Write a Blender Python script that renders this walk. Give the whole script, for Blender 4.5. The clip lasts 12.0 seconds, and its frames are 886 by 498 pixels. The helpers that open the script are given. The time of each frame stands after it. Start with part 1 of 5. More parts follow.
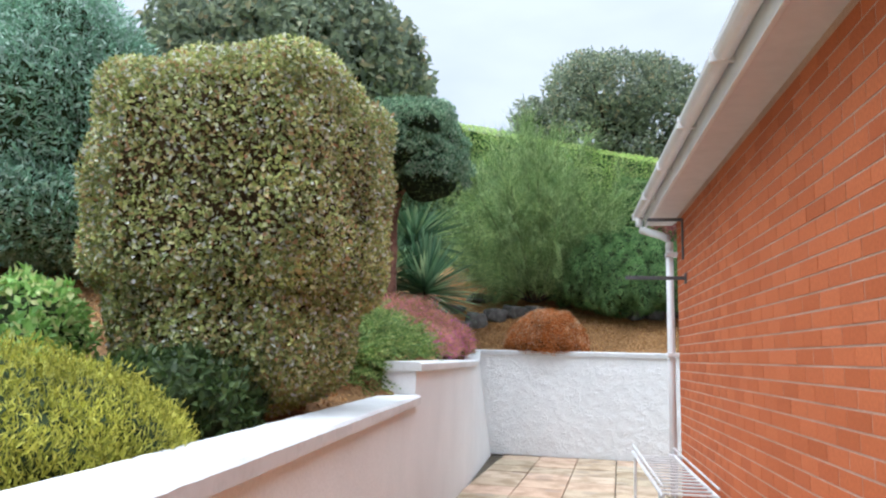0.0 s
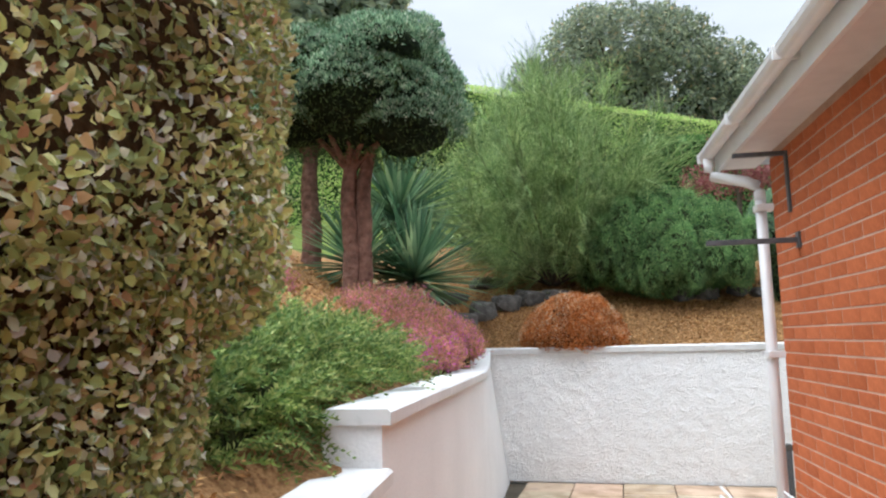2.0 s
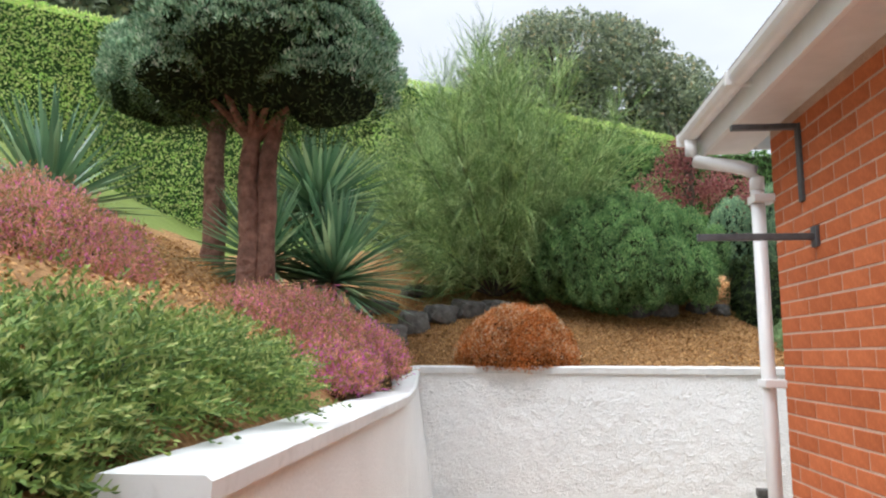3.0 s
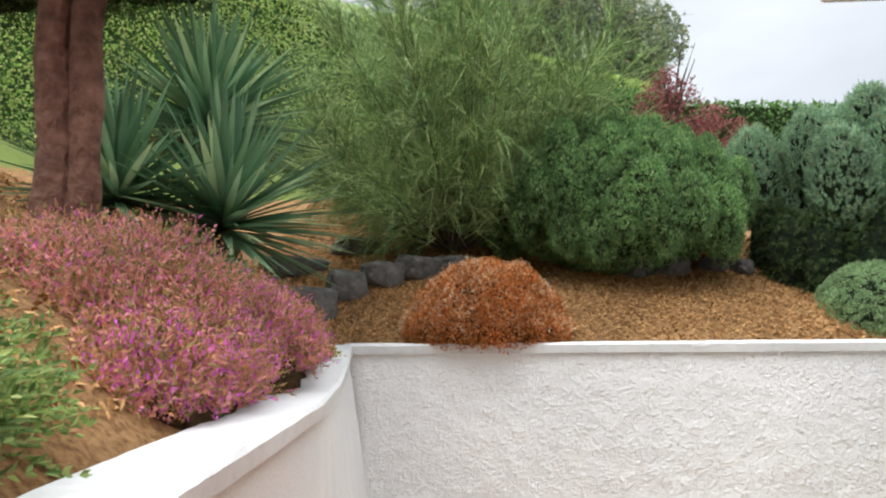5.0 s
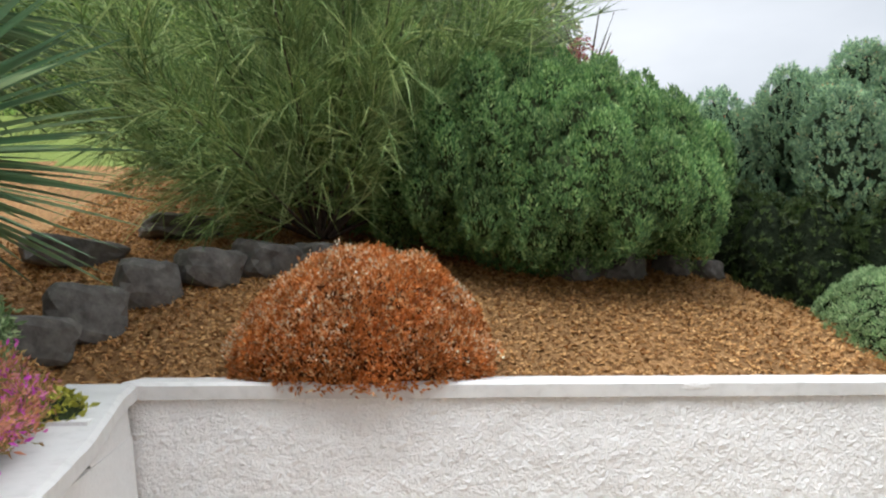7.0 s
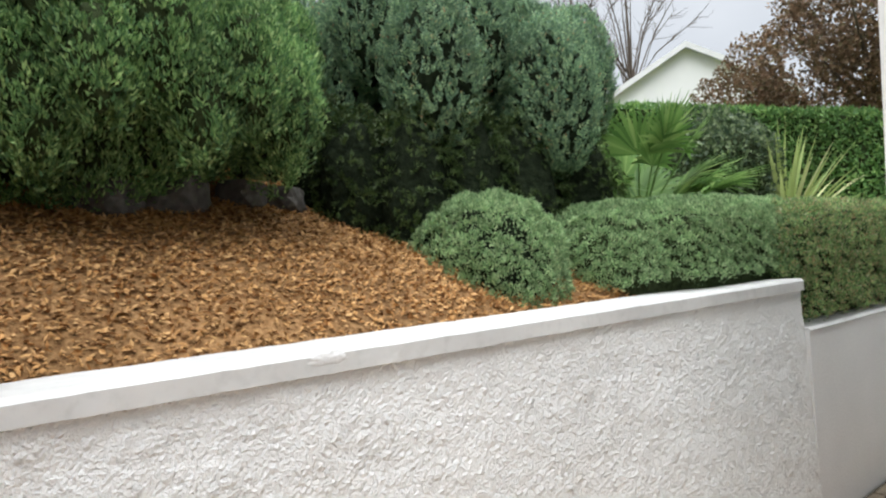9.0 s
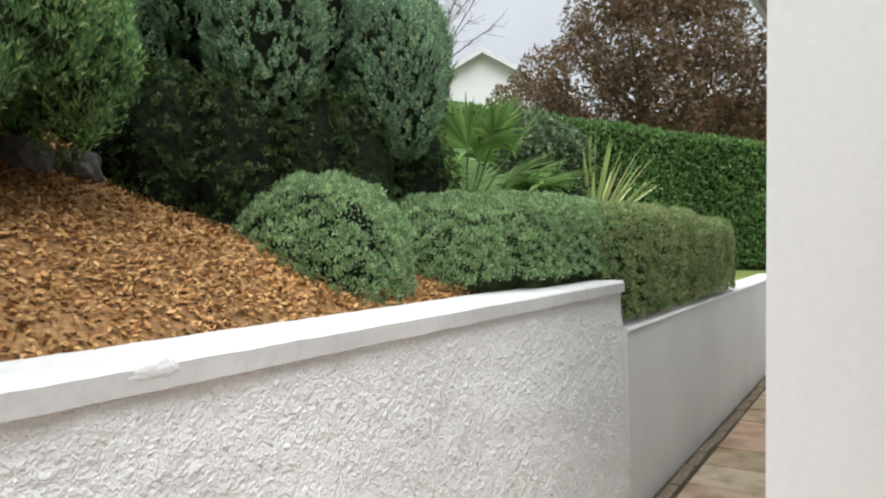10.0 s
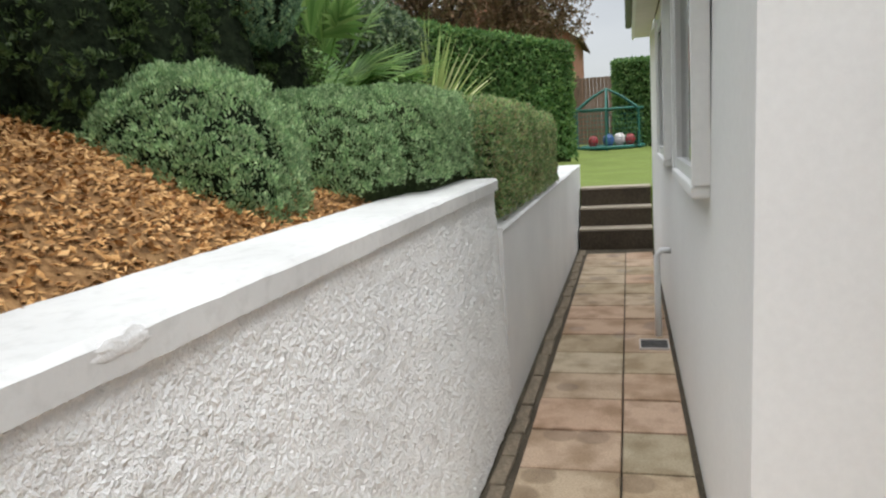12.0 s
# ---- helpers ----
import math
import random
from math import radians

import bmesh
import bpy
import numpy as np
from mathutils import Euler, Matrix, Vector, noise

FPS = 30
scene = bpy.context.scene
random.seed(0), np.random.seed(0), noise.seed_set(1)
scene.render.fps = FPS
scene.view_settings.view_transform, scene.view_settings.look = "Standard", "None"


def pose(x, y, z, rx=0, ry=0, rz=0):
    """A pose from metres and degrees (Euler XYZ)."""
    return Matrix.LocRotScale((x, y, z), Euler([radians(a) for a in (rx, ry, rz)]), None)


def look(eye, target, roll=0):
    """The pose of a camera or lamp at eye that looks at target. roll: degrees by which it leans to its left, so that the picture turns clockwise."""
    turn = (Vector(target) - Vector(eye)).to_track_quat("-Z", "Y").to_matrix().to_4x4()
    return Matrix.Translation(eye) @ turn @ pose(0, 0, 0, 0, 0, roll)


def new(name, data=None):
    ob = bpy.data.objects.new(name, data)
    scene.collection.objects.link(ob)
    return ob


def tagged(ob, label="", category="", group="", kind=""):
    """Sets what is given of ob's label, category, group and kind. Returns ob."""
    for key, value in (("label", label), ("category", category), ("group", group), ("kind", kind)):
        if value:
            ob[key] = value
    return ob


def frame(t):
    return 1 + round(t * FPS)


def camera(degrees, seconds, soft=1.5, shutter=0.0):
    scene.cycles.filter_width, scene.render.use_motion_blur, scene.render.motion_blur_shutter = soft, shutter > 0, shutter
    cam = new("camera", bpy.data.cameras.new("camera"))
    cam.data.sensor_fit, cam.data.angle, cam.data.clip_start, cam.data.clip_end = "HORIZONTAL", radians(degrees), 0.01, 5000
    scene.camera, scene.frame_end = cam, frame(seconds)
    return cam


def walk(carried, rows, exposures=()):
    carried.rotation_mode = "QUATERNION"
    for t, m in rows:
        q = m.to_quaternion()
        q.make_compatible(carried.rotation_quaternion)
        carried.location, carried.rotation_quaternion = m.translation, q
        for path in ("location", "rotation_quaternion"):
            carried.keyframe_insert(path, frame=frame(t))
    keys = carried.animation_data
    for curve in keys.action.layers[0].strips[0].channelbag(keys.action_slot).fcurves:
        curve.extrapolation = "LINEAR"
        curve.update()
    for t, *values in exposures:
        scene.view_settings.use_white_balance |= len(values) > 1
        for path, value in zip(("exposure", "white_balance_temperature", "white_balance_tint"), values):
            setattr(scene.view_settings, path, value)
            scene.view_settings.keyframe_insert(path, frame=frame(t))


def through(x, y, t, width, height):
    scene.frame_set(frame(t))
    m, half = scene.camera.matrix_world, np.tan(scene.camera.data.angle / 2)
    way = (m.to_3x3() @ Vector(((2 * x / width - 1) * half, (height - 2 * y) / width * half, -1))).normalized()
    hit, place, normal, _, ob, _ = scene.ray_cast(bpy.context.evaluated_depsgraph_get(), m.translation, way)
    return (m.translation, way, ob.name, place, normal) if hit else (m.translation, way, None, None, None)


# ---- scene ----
cam = camera(62.2, 12.0, soft=2.2)
PATH = [
    (0, (0.683, -0.492, 1.214), (0.217, 1.433, 1.503), 1.4),
    (0.5, (0.572, -0.039, 1.222), (0.105, 1.869, 1.605), 1.7),
    (1, (0.531, 0.467, 1.182), (0.064, 2.376, 1.551), -0.1),
    (1.5, (0.399, 1.018, 1.187), (-0.094, 2.937, 1.464), -0.8),
    (2, (0.272, 1.573, 1.405), (-0.201, 3.501, 1.653), -1.4),
    (2.5, (0.244, 2.113, 1.432), (-0.177, 4.048, 1.711), -1.0),
    (3, (0.147, 2.658, 1.41), (-0.168, 4.612, 1.695), 0.1),
    (3.2, (0.1, 2.852, 1.425), (-0.166, 4.814, 1.707), 0.1),
    (4.8, (-0.075, 4.256, 1.425), (-0.287, 6.234, 1.621), -0.8),
    (5, (-0.11, 4.465, 1.444), (-0.284, 6.445, 1.644), -0.6),
    (5.5, (-0.188, 4.937, 1.448), (-0.246, 6.921, 1.673), -0.3),
    (6, (-0.248, 5.404, 1.483), (-0.198, 7.386, 1.725), -0.7),
    (6.5, (-0.222, 5.848, 1.523), (-0.139, 7.829, 1.755), -0.4),
    (6.7, (-0.215, 6.018, 1.526), (-0.115, 7.999, 1.746), -0.3),
    (8.3, (-0.046, 7.017, 1.511), (0.894, 8.779, 1.614), -1.1),
    (8.5, (-0.032, 7.161, 1.529), (1.061, 8.834, 1.611), -2.6),
    (9, (-0.01, 7.433, 1.532), (1.328, 8.919, 1.564), -3.6),
    (9.5, (0.098, 7.64, 1.546), (1.626, 8.93, 1.572), -2.5),
    (10, (0.091, 7.811, 1.54), (1.794, 8.859, 1.525), -1.2),
    (10.5, (0.034, 8.007, 1.562), (1.856, 8.826, 1.458), -2.0),
    (11, (-0.003, 8.174, 1.549), (1.841, 8.923, 1.358), -1.6),
    (11.5, (0.066, 8.279, 1.542), (1.93, 8.956, 1.285), -2.4),
    (12, (0.213, 8.414, 1.548), (2.127, 8.91, 1.247), -3.6),
]
walk(cam, [(t, look(eye, target, roll)) for t, eye, target, roll in PATH], exposures=((0.0, 2.2, 5600, 8), (1.5, 2.2, 5750, 8), (3.0, 2.2, 6100, 9), (5.0, 2.14, 6250, 9), (6.7, 2.14, 6250, 9), (8.3, 2.05, 6300, 9), (9.5, 1.97, 6300, 9), (12.0, 1.75, 6350, 9)))

# ---- world, sun ----
world = bpy.data.worlds.new("overcast_sky")
scene.world = world
world.use_nodes = True
wn, wl = world.node_tree.nodes, world.node_tree.links
wn.clear()
w_out = wn.new("ShaderNodeOutputWorld")
w_bg = wn.new("ShaderNodeBackground")
w_sky = wn.new("ShaderNodeTexSky")
w_sky.sky_type = "NISHITA"
w_sky.sun_disc = False
w_sky.sun_elevation, w_sky.sun_rotation = radians(59), radians(228)
w_co = wn.new("ShaderNodeTexCoord")
w_sep = wn.new("ShaderNodeSeparateXYZ")
wl.new(w_co.outputs["Generated"], w_sep.inputs[0])
w_grad = wn.new("ShaderNodeValToRGB")          # overcast sky: much brighter overhead than at the horizon
w_grad.color_ramp.interpolation = "EASE"
for pos, val in ((0.0, 0.172), (0.45, 0.215), (1.0, 1.0)):
    el = w_grad.color_ramp.elements[0] if pos == 0.0 else w_grad.color_ramp.elements[-1] if pos == 1.0 else w_grad.color_ramp.elements.new(pos)
    el.position, el.color = pos, (val, val, val, 1)
wl.new(w_sep.outputs["Z"], w_grad.inputs[0])
w_map = wn.new("ShaderNodeMapping")
w_map.inputs["Scale"].default_value = (1.0, 1.0, 2.6)
wl.new(w_co.outputs["Generated"], w_map.inputs[0])
w_noise = wn.new("ShaderNodeTexNoise")
w_noise.inputs["Scale"].default_value, w_noise.inputs["Detail"].default_value = 2.2, 5.0
wl.new(w_map.outputs[0], w_noise.inputs["Vector"])
w_ramp = wn.new("ShaderNodeValToRGB")
w_ramp.color_ramp.elements[0].position, w_ramp.color_ramp.elements[0].color = 0.3, (0.80, 0.815, 0.83, 1)
w_ramp.color_ramp.elements[1].position, w_ramp.color_ramp.elements[1].color = 0.7, (1.12, 1.12, 1.12, 1)
wl.new(w_noise.outputs["Fac"], w_ramp.inputs[0])
w_mul = wn.new("ShaderNodeVectorMath")
w_mul.operation = "MULTIPLY"
wl.new(w_ramp.outputs[0], w_mul.inputs[0])
wl.new(w_grad.outputs[0], w_mul.inputs[1])
w_skys = wn.new("ShaderNodeVectorMath")
w_skys.operation = "SCALE"
w_skys.inputs["Scale"].default_value = 0.1
wl.new(w_sky.outputs[0], w_skys.inputs[0])
w_mix = wn.new("ShaderNodeMix")
w_mix.data_type = "RGBA"
w_mix.inputs["Factor"].default_value = 0.94
wl.new(w_skys.outputs[0], w_mix.inputs["A"])
wl.new(w_mul.outputs[0], w_mix.inputs["B"])
wl.new(w_mix.outputs["Result"], w_bg.inputs["Color"])
w_bg.inputs["Strength"].default_value = 1.0
wl.new(w_bg.outputs[0], w_out.inputs[0])

sun = new("sun", bpy.data.lights.new("sun", "SUN"))
sun.data.energy, sun.data.angle, sun.data.color = 0.5, radians(35), (1.0, 0.985, 0.96)
sun.matrix_world = look((0, 0, 20), (4.5, 4.0, 10.0))

# ---- helpers of this scene ----
rng = np.random.default_rng(7)


def mesh_np(name, verts, faces, flat=False):
    """A mesh from an array of points and a list of arrays of faces, each with one count of corners."""
    me = bpy.data.meshes.new(name)
    verts = np.asarray(verts, dtype=np.float32)
    me.vertices.add(len(verts))
    me.vertices.foreach_set("co", verts.ravel())
    loops = np.concatenate([np.asarray(f).ravel() for f in faces]).astype(np.int32)
    sizes = np.concatenate([np.full(len(f), np.asarray(f).shape[1]) for f in faces]).astype(np.int32)
    starts = np.concatenate([[0], np.cumsum(sizes)[:-1]]).astype(np.int32)
    me.loops.add(len(loops))
    me.loops.foreach_set("vertex_index", loops)
    me.polygons.add(len(sizes))
    me.polygons.foreach_set("loop_start", starts)
    me.update(calc_edges=True)
    me.validate()
    if flat:
        me.polygons.foreach_set("use_smooth", np.zeros(len(me.polygons), dtype=bool))
    return me


def bm_mesh(name, bm):
    me = bpy.data.meshes.new(name)
    bm.to_mesh(me)
    bm.free()
    return me


def link(name, data, material, parent=None, label="", smooth=False):
    if isinstance(data, bmesh.types.BMesh):
        data = bm_mesh(name, data)
    if material and not data.materials:
        data.materials.append(material)
    if smooth:
        data.polygons.foreach_set("use_smooth", np.ones(len(data.polygons), dtype=bool))
    ob = new(name, data)
    if parent:
        ob.parent = parent
    if label:
        ob["label"] = label
    return ob


def part(name, data, material, parent, label="", smooth=False):
    return link(name, data, material, parent, label, smooth)


def thing(name, m, label, category, group="", kind=""):
    ob = new(name)
    ob.empty_display_size = 0.1
    ob.matrix_basis = m if isinstance(m, Matrix) else Matrix.Translation(m)
    return tagged(ob, label, category, group, kind)


def box(bm, x0, y0, z0, x1, y1, z1, bevel=0.0, seg=2):
    r = bmesh.ops.create_cube(bm, size=1.0)
    vs = r["verts"]
    for v in vs:
        v.co = Vector((x0 + (v.co.x + 0.5) * (x1 - x0), y0 + (v.co.y + 0.5) * (y1 - y0), z0 + (v.co.z + 0.5) * (z1 - z0)))
    if bevel:
        es = list({e for v in vs for e in v.link_edges})
        bmesh.ops.bevel(bm, geom=es, offset=bevel, segments=seg, affect="EDGES", profile=0.6)
    return bm


def boxed(*a, **k):
    return box(bmesh.new(), *a, **k)


def tube(points, radii, sides=8):
    """A closed tube along points with a radius at each."""
    bm = bmesh.new()
    pts = [Vector(p) for p in points]
    rings = []
    for i, p in enumerate(pts):
        d = (pts[min(i + 1, len(pts) - 1)] - pts[max(i - 1, 0)]).normalized()
        a = d.orthogonal().normalized() if abs(d.z) < 0.9 else d.cross(Vector((0, 1, 0))).normalized()
        b = d.cross(a)
        r = radii[i] if isinstance(radii, (list, tuple)) else radii
        rings.append([bm.verts.new(p + (a * math.cos(t) + b * math.sin(t)) * r) for t in (2 * math.pi * k / sides for k in range(sides))])
    for r0, r1 in zip(rings, rings[1:]):
        for k in range(sides):
            bm.faces.new((r0[k], r0[(k + 1) % sides], r1[(k + 1) % sides], r1[k]))
    bm.faces.new(rings[0][::-1])
    bm.faces.new(rings[-1])
    bmesh.ops.recalc_face_normals(bm, faces=bm.faces)
    return bm


def extrude_profile(profile, y0, y1):
    """A closed x-z profile drawn out along y."""
    bm = bmesh.new()
    a = [bm.verts.new((x, y0, z)) for x, z in profile]
    b = [bm.verts.new((x, y1, z)) for x, z in profile]
    n = len(profile)
    for i in range(n):
        bm.faces.new((a[i], a[(i + 1) % n], b[(i + 1) % n], b[i]))
    bm.faces.new(a[::-1])
    bm.faces.new(b)
    bmesh.ops.recalc_face_normals(bm, faces=bm.faces)
    return bm


# ---- materials ----
def material(name, rough=0.8, metal=0.0, spec=0.3):
    m = bpy.data.materials.new(name)
    m.use_nodes = True
    nt = m.node_tree
    b = nt.nodes["Principled BSDF"]
    b.inputs["Roughness"].default_value, b.inputs["Metallic"].default_value = rough, metal
    b.inputs["Specular IOR Level"].default_value = spec
    return m, nt, b


def ramp_of(nt, stops, source):
    r = nt.nodes.new("ShaderNodeValToRGB")
    e = r.color_ramp.elements
    while len(e) < len(stops):
        e.new(0.5)
    for k, (p, c) in enumerate(stops):
        e[k].position, e[k].color = p, (*c, 1)
    nt.links.new(source, r.inputs[0])
    return r.outputs[0]


def noise_of(nt, scale, detail=4.0, rough=0.6, coords="Object", stretch=None):
    tc = nt.nodes.new("ShaderNodeTexCoord")
    src = tc.outputs[coords]
    if stretch:
        mp = nt.nodes.new("ShaderNodeMapping")
        mp.inputs["Scale"].default_value = stretch
        nt.links.new(src, mp.inputs[0])
        src = mp.outputs[0]
    n = nt.nodes.new("ShaderNodeTexNoise")
    n.inputs["Scale"].default_value, n.inputs["Detail"].default_value, n.inputs["Roughness"].default_value = scale, detail, rough
    nt.links.new(src, n.inputs["Vector"])
    return n.outputs["Fac"]


def mix_of(nt, a, b, fac, mode="MIX"):
    m = nt.nodes.new("ShaderNodeMix")
    m.data_type, m.blend_type = "RGBA", mode
    for sock, v in (("A", a), ("B", b), ("Factor", fac)):
        if isinstance(v, (int, float)):
            m.inputs[sock].default_value = v
        elif isinstance(v, tuple):
            m.inputs[sock].default_value = (*v, 1)
        else:
            nt.links.new(v, m.inputs[sock])
    return m.outputs["Result"]


def bump_of(nt, b, height, strength=0.4, dist=0.01):
    bp = nt.nodes.new("ShaderNodeBump")
    bp.inputs["Strength"].default_value, bp.inputs["Distance"].default_value = strength, dist
    nt.links.new(height, bp.inputs["Height"])
    nt.links.new(bp.outputs[0], b.inputs["Normal"])


def island(nt):
    return nt.nodes.new("ShaderNodeNewGeometry").outputs["Random Per Island"]


def per_object(nt):
    return nt.nodes.new("ShaderNodeObjectInfo").outputs["Random"]


def two_tone(name, stops, fine, coarse, coarse_mix=0.5, rough=0.85, bump=0.3, dist=0.005, spec=0.25, fine_detail=6.0):
    """A surface coloured by fine grain, with broad stains over it, and relief."""
    m, nt, b = material(name, rough, spec=spec)
    f = noise_of(nt, fine, fine_detail)
    c = ramp_of(nt, stops, f)
    g = ramp_of(nt, [(0.3, (1 - coarse_mix,) * 3), (0.7, (1.0, 1.0, 1.0))], noise_of(nt, coarse, 3.0))
    nt.links.new(mix_of(nt, c, g, 1.0, "MULTIPLY"), b.inputs["Base Color"])
    bump_of(nt, b, f, bump, dist)
    return m


def leaf_material(name, stops, rough=0.55, patch=0.35, patch_scale=2.5, through=0.38, spec=0.3, gain=2.6):
    """Leaves: each island its own colour from the stops, with broad lighter and darker patches, and some light through them."""
    m, nt, b = material(name, rough, spec=spec)
    stops = [(p, tuple(min(0.75, v * gain) for v in c)) for p, c in stops]
    c = ramp_of(nt, stops, island(nt))
    g = ramp_of(nt, [(0.3, (1 - patch,) * 3), (0.7, (1 + patch * 0.4,) * 3)], noise_of(nt, patch_scale, 3.0))
    col = mix_of(nt, c, g, 1.0, "MULTIPLY")
    nt.links.new(col, b.inputs["Base Color"])
    t = nt.nodes.new("ShaderNodeBsdfTranslucent")
    nt.links.new(col, t.inputs["Color"])
    mx = nt.nodes.new("ShaderNodeMixShader")
    mx.inputs[0].default_value = through
    nt.links.new(b.outputs[0], mx.inputs[1])
    nt.links.new(t.outputs[0], mx.inputs[2])
    nt.links.new(mx.outputs[0], nt.nodes["Material Output"].inputs["Surface"])
    return m


def brick_material():
    m, nt, b = material("red_brick", 0.85, spec=0.2)
    c = ramp_of(nt, [(0.0, (0.43, 0.118, 0.042)), (0.4, (0.51, 0.146, 0.054)), (0.75, (0.54, 0.16, 0.062)), (1.0, (0.45, 0.124, 0.046))], per_object(nt))
    f = noise_of(nt, 60, 6.0)
    c = mix_of(nt, c, ramp_of(nt, [(0.3, (0.84, 0.82, 0.80)), (0.65, (1.04, 1.04, 1.04))], f), 1.0, "MULTIPLY")
    c = mix_of(nt, c, ramp_of(nt, [(0.35, (0.82, 0.80, 0.78)), (0.6, (1.0, 1.0, 1.0))], noise_of(nt, 7, 3.0)), 1.0, "MULTIPLY")
    nt.links.new(c, b.inputs["Base Color"])
    bump_of(nt, b, f, 0.3, 0.002)
    return m


def slab_material():
    """Concrete slabs: each its own buff or pink, weathered in blotches, with round damp patches."""
    m, nt, b = material("concrete_slab", 0.75, spec=0.3)
    c = ramp_of(nt, [(0.0, (0.44, 0.34, 0.225)), (0.2, (0.54, 0.435, 0.30)), (0.4, (0.58, 0.40, 0.285)), (0.6, (0.47, 0.395, 0.275)), (0.8, (0.61, 0.435, 0.32)), (1.0, (0.56, 0.47, 0.34))], per_object(nt))
    f = noise_of(nt, 90, 6.0)
    c = mix_of(nt, c, ramp_of(nt, [(0.3, (0.76, 0.75, 0.73)), (0.65, (1.06, 1.06, 1.06))], f), 1.0, "MULTIPLY")
    tc = nt.nodes.new("ShaderNodeNewGeometry").outputs["Position"]
    blot = nt.nodes.new("ShaderNodeTexNoise")
    blot.inputs["Scale"].default_value, blot.inputs["Detail"].default_value = 4.2, 5.0
    nt.links.new(tc, blot.inputs["Vector"])
    c = mix_of(nt, c, ramp_of(nt, [(0.36, (0.66, 0.62, 0.56)), (0.56, (1.0, 1.0, 1.0))], blot.outputs["Fac"]), 1.0, "MULTIPLY")
    damp = nt.nodes.new("ShaderNodeTexVoronoi")
    damp.inputs["Scale"].default_value = 3.1
    nt.links.new(tc, damp.inputs["Vector"])
    wet = ramp_of(nt, [(0.26, (1.0, 1.0, 1.0)), (0.31, (0.0, 0.0, 0.0))], damp.outputs["Distance"])
    c = mix_of(nt, c, mix_of(nt, (1.0, 1.0, 1.0), (0.68, 0.64, 0.60), wet), 1.0, "MULTIPLY")
    nt.links.new(c, b.inputs["Base Color"])
    r = nt.nodes.new("ShaderNodeMapRange")
    r.inputs["To Min"].default_value, r.inputs["To Max"].default_value = 0.78, 0.45
    nt.links.new(wet, r.inputs["Value"])
    nt.links.new(r.outputs[0], b.inputs["Roughness"])
    bump_of(nt, b, f, 0.35, 0.004)
    return m


M_BRICK = brick_material()
M_SLAB = slab_material()
M_MORTAR = two_tone("mortar", [(0.3, (0.50, 0.32, 0.23)), (0.7, (0.64, 0.46, 0.36))], 80, 3, 0.3)
M_RENDER = two_tone("white_render", [(0.3, (0.70, 0.70, 0.695)), (0.6, (0.77, 0.77, 0.765))], 70, 1.3, 0.10, 0.75, 0.55, 0.008)
M_ROUGHCAST = two_tone("roughcast", [(0.3, (0.78, 0.78, 0.77)), (0.6, (0.84, 0.84, 0.83))], 95, 1.1, 0.10, 0.72, 0.9, 0.012, 0.25, 2.0)
M_CAP = two_tone("painted_coping", [(0.25, (0.58, 0.58, 0.57)), (0.5, (0.68, 0.68, 0.67))], 22, 2.2, 0.18, 0.6, 0.3, 0.006)
M_HOUSEWHITE = two_tone("smooth_white_paint", [(0.3, (0.80, 0.80, 0.795)), (0.7, (0.84, 0.84, 0.835))], 35, 0.8, 0.06, 0.7, 0.15, 0.003)
M_UPVC = two_tone("white_plastic", [(0.3, (0.74, 0.74, 0.74)), (0.7, (0.80, 0.80, 0.80))], 9, 1.7, 0.12, 0.35, 0.05, 0.002, 0.5)
M_SOFFIT = two_tone("soffit_board", [(0.3, (0.66, 0.62, 0.60)), (0.7, (0.73, 0.69, 0.67))], 12, 1.7, 0.1, 0.5, 0.05, 0.002, 0.4)
M_DARKIRON = two_tone("dark_grey_metal", [(0.3, (0.06, 0.062, 0.068)), (0.7, (0.11, 0.112, 0.12))], 40, 5, 0.2, 0.5, 0.2, 0.002, 0.5)
M_WHITEMETAL = two_tone("white_painted_metal", [(0.3, (0.66, 0.68, 0.69)), (0.7, (0.78, 0.80, 0.80))], 40, 5, 0.25, 0.45, 0.15, 0.002, 0.5)
M_PALEROOF = two_tone("pale_roof", [(0.3, (0.55, 0.56, 0.58)), (0.7, (0.68, 0.69, 0.70))], 20, 1.5, 0.15)
M_ROOF = two_tone("roof_tile", [(0.3, (0.10, 0.075, 0.065)), (0.7, (0.17, 0.125, 0.11))], 20, 1.5, 0.3)
M_GLASSDARK, _nt, _b = material("window_glass", 0.04, spec=0.6)
_b.inputs["Base Color"].default_value = (0.05, 0.06, 0.065, 1)
M_SLEEPER = two_tone("dark_stained_timber", [(0.3, (0.055, 0.042, 0.03)), (0.7, (0.115, 0.09, 0.062))], 30, 2.0, 0.35, 0.8, 0.4, 0.004)
M_NOSING = two_tone("step_edge", [(0.3, (0.33, 0.28, 0.22)), (0.7, (0.44, 0.38, 0.30))], 50, 3, 0.2)
M_MULCH = two_tone("bark_mulch", [(0.25, (0.10, 0.052, 0.022)), (0.45, (0.26, 0.14, 0.058)), (0.62, (0.40, 0.235, 0.105)), (0.8, (0.20, 0.105, 0.045))], 42, 1.6, 0.35, 0.9, 0.9, 0.02, 0.15)
M_LAWN = two_tone("lawn_grass", [(0.3, (0.12, 0.165, 0.04)), (0.7, (0.20, 0.25, 0.062))], 60, 1.2, 0.25, 0.9, 0.7, 0.02, 0.15)
M_EDGE = two_tone("mossy_edging", [(0.3, (0.20, 0.165, 0.12)), (0.7, (0.36, 0.29, 0.21))], 40, 4.0, 0.45, 0.85, 0.6, 0.01)
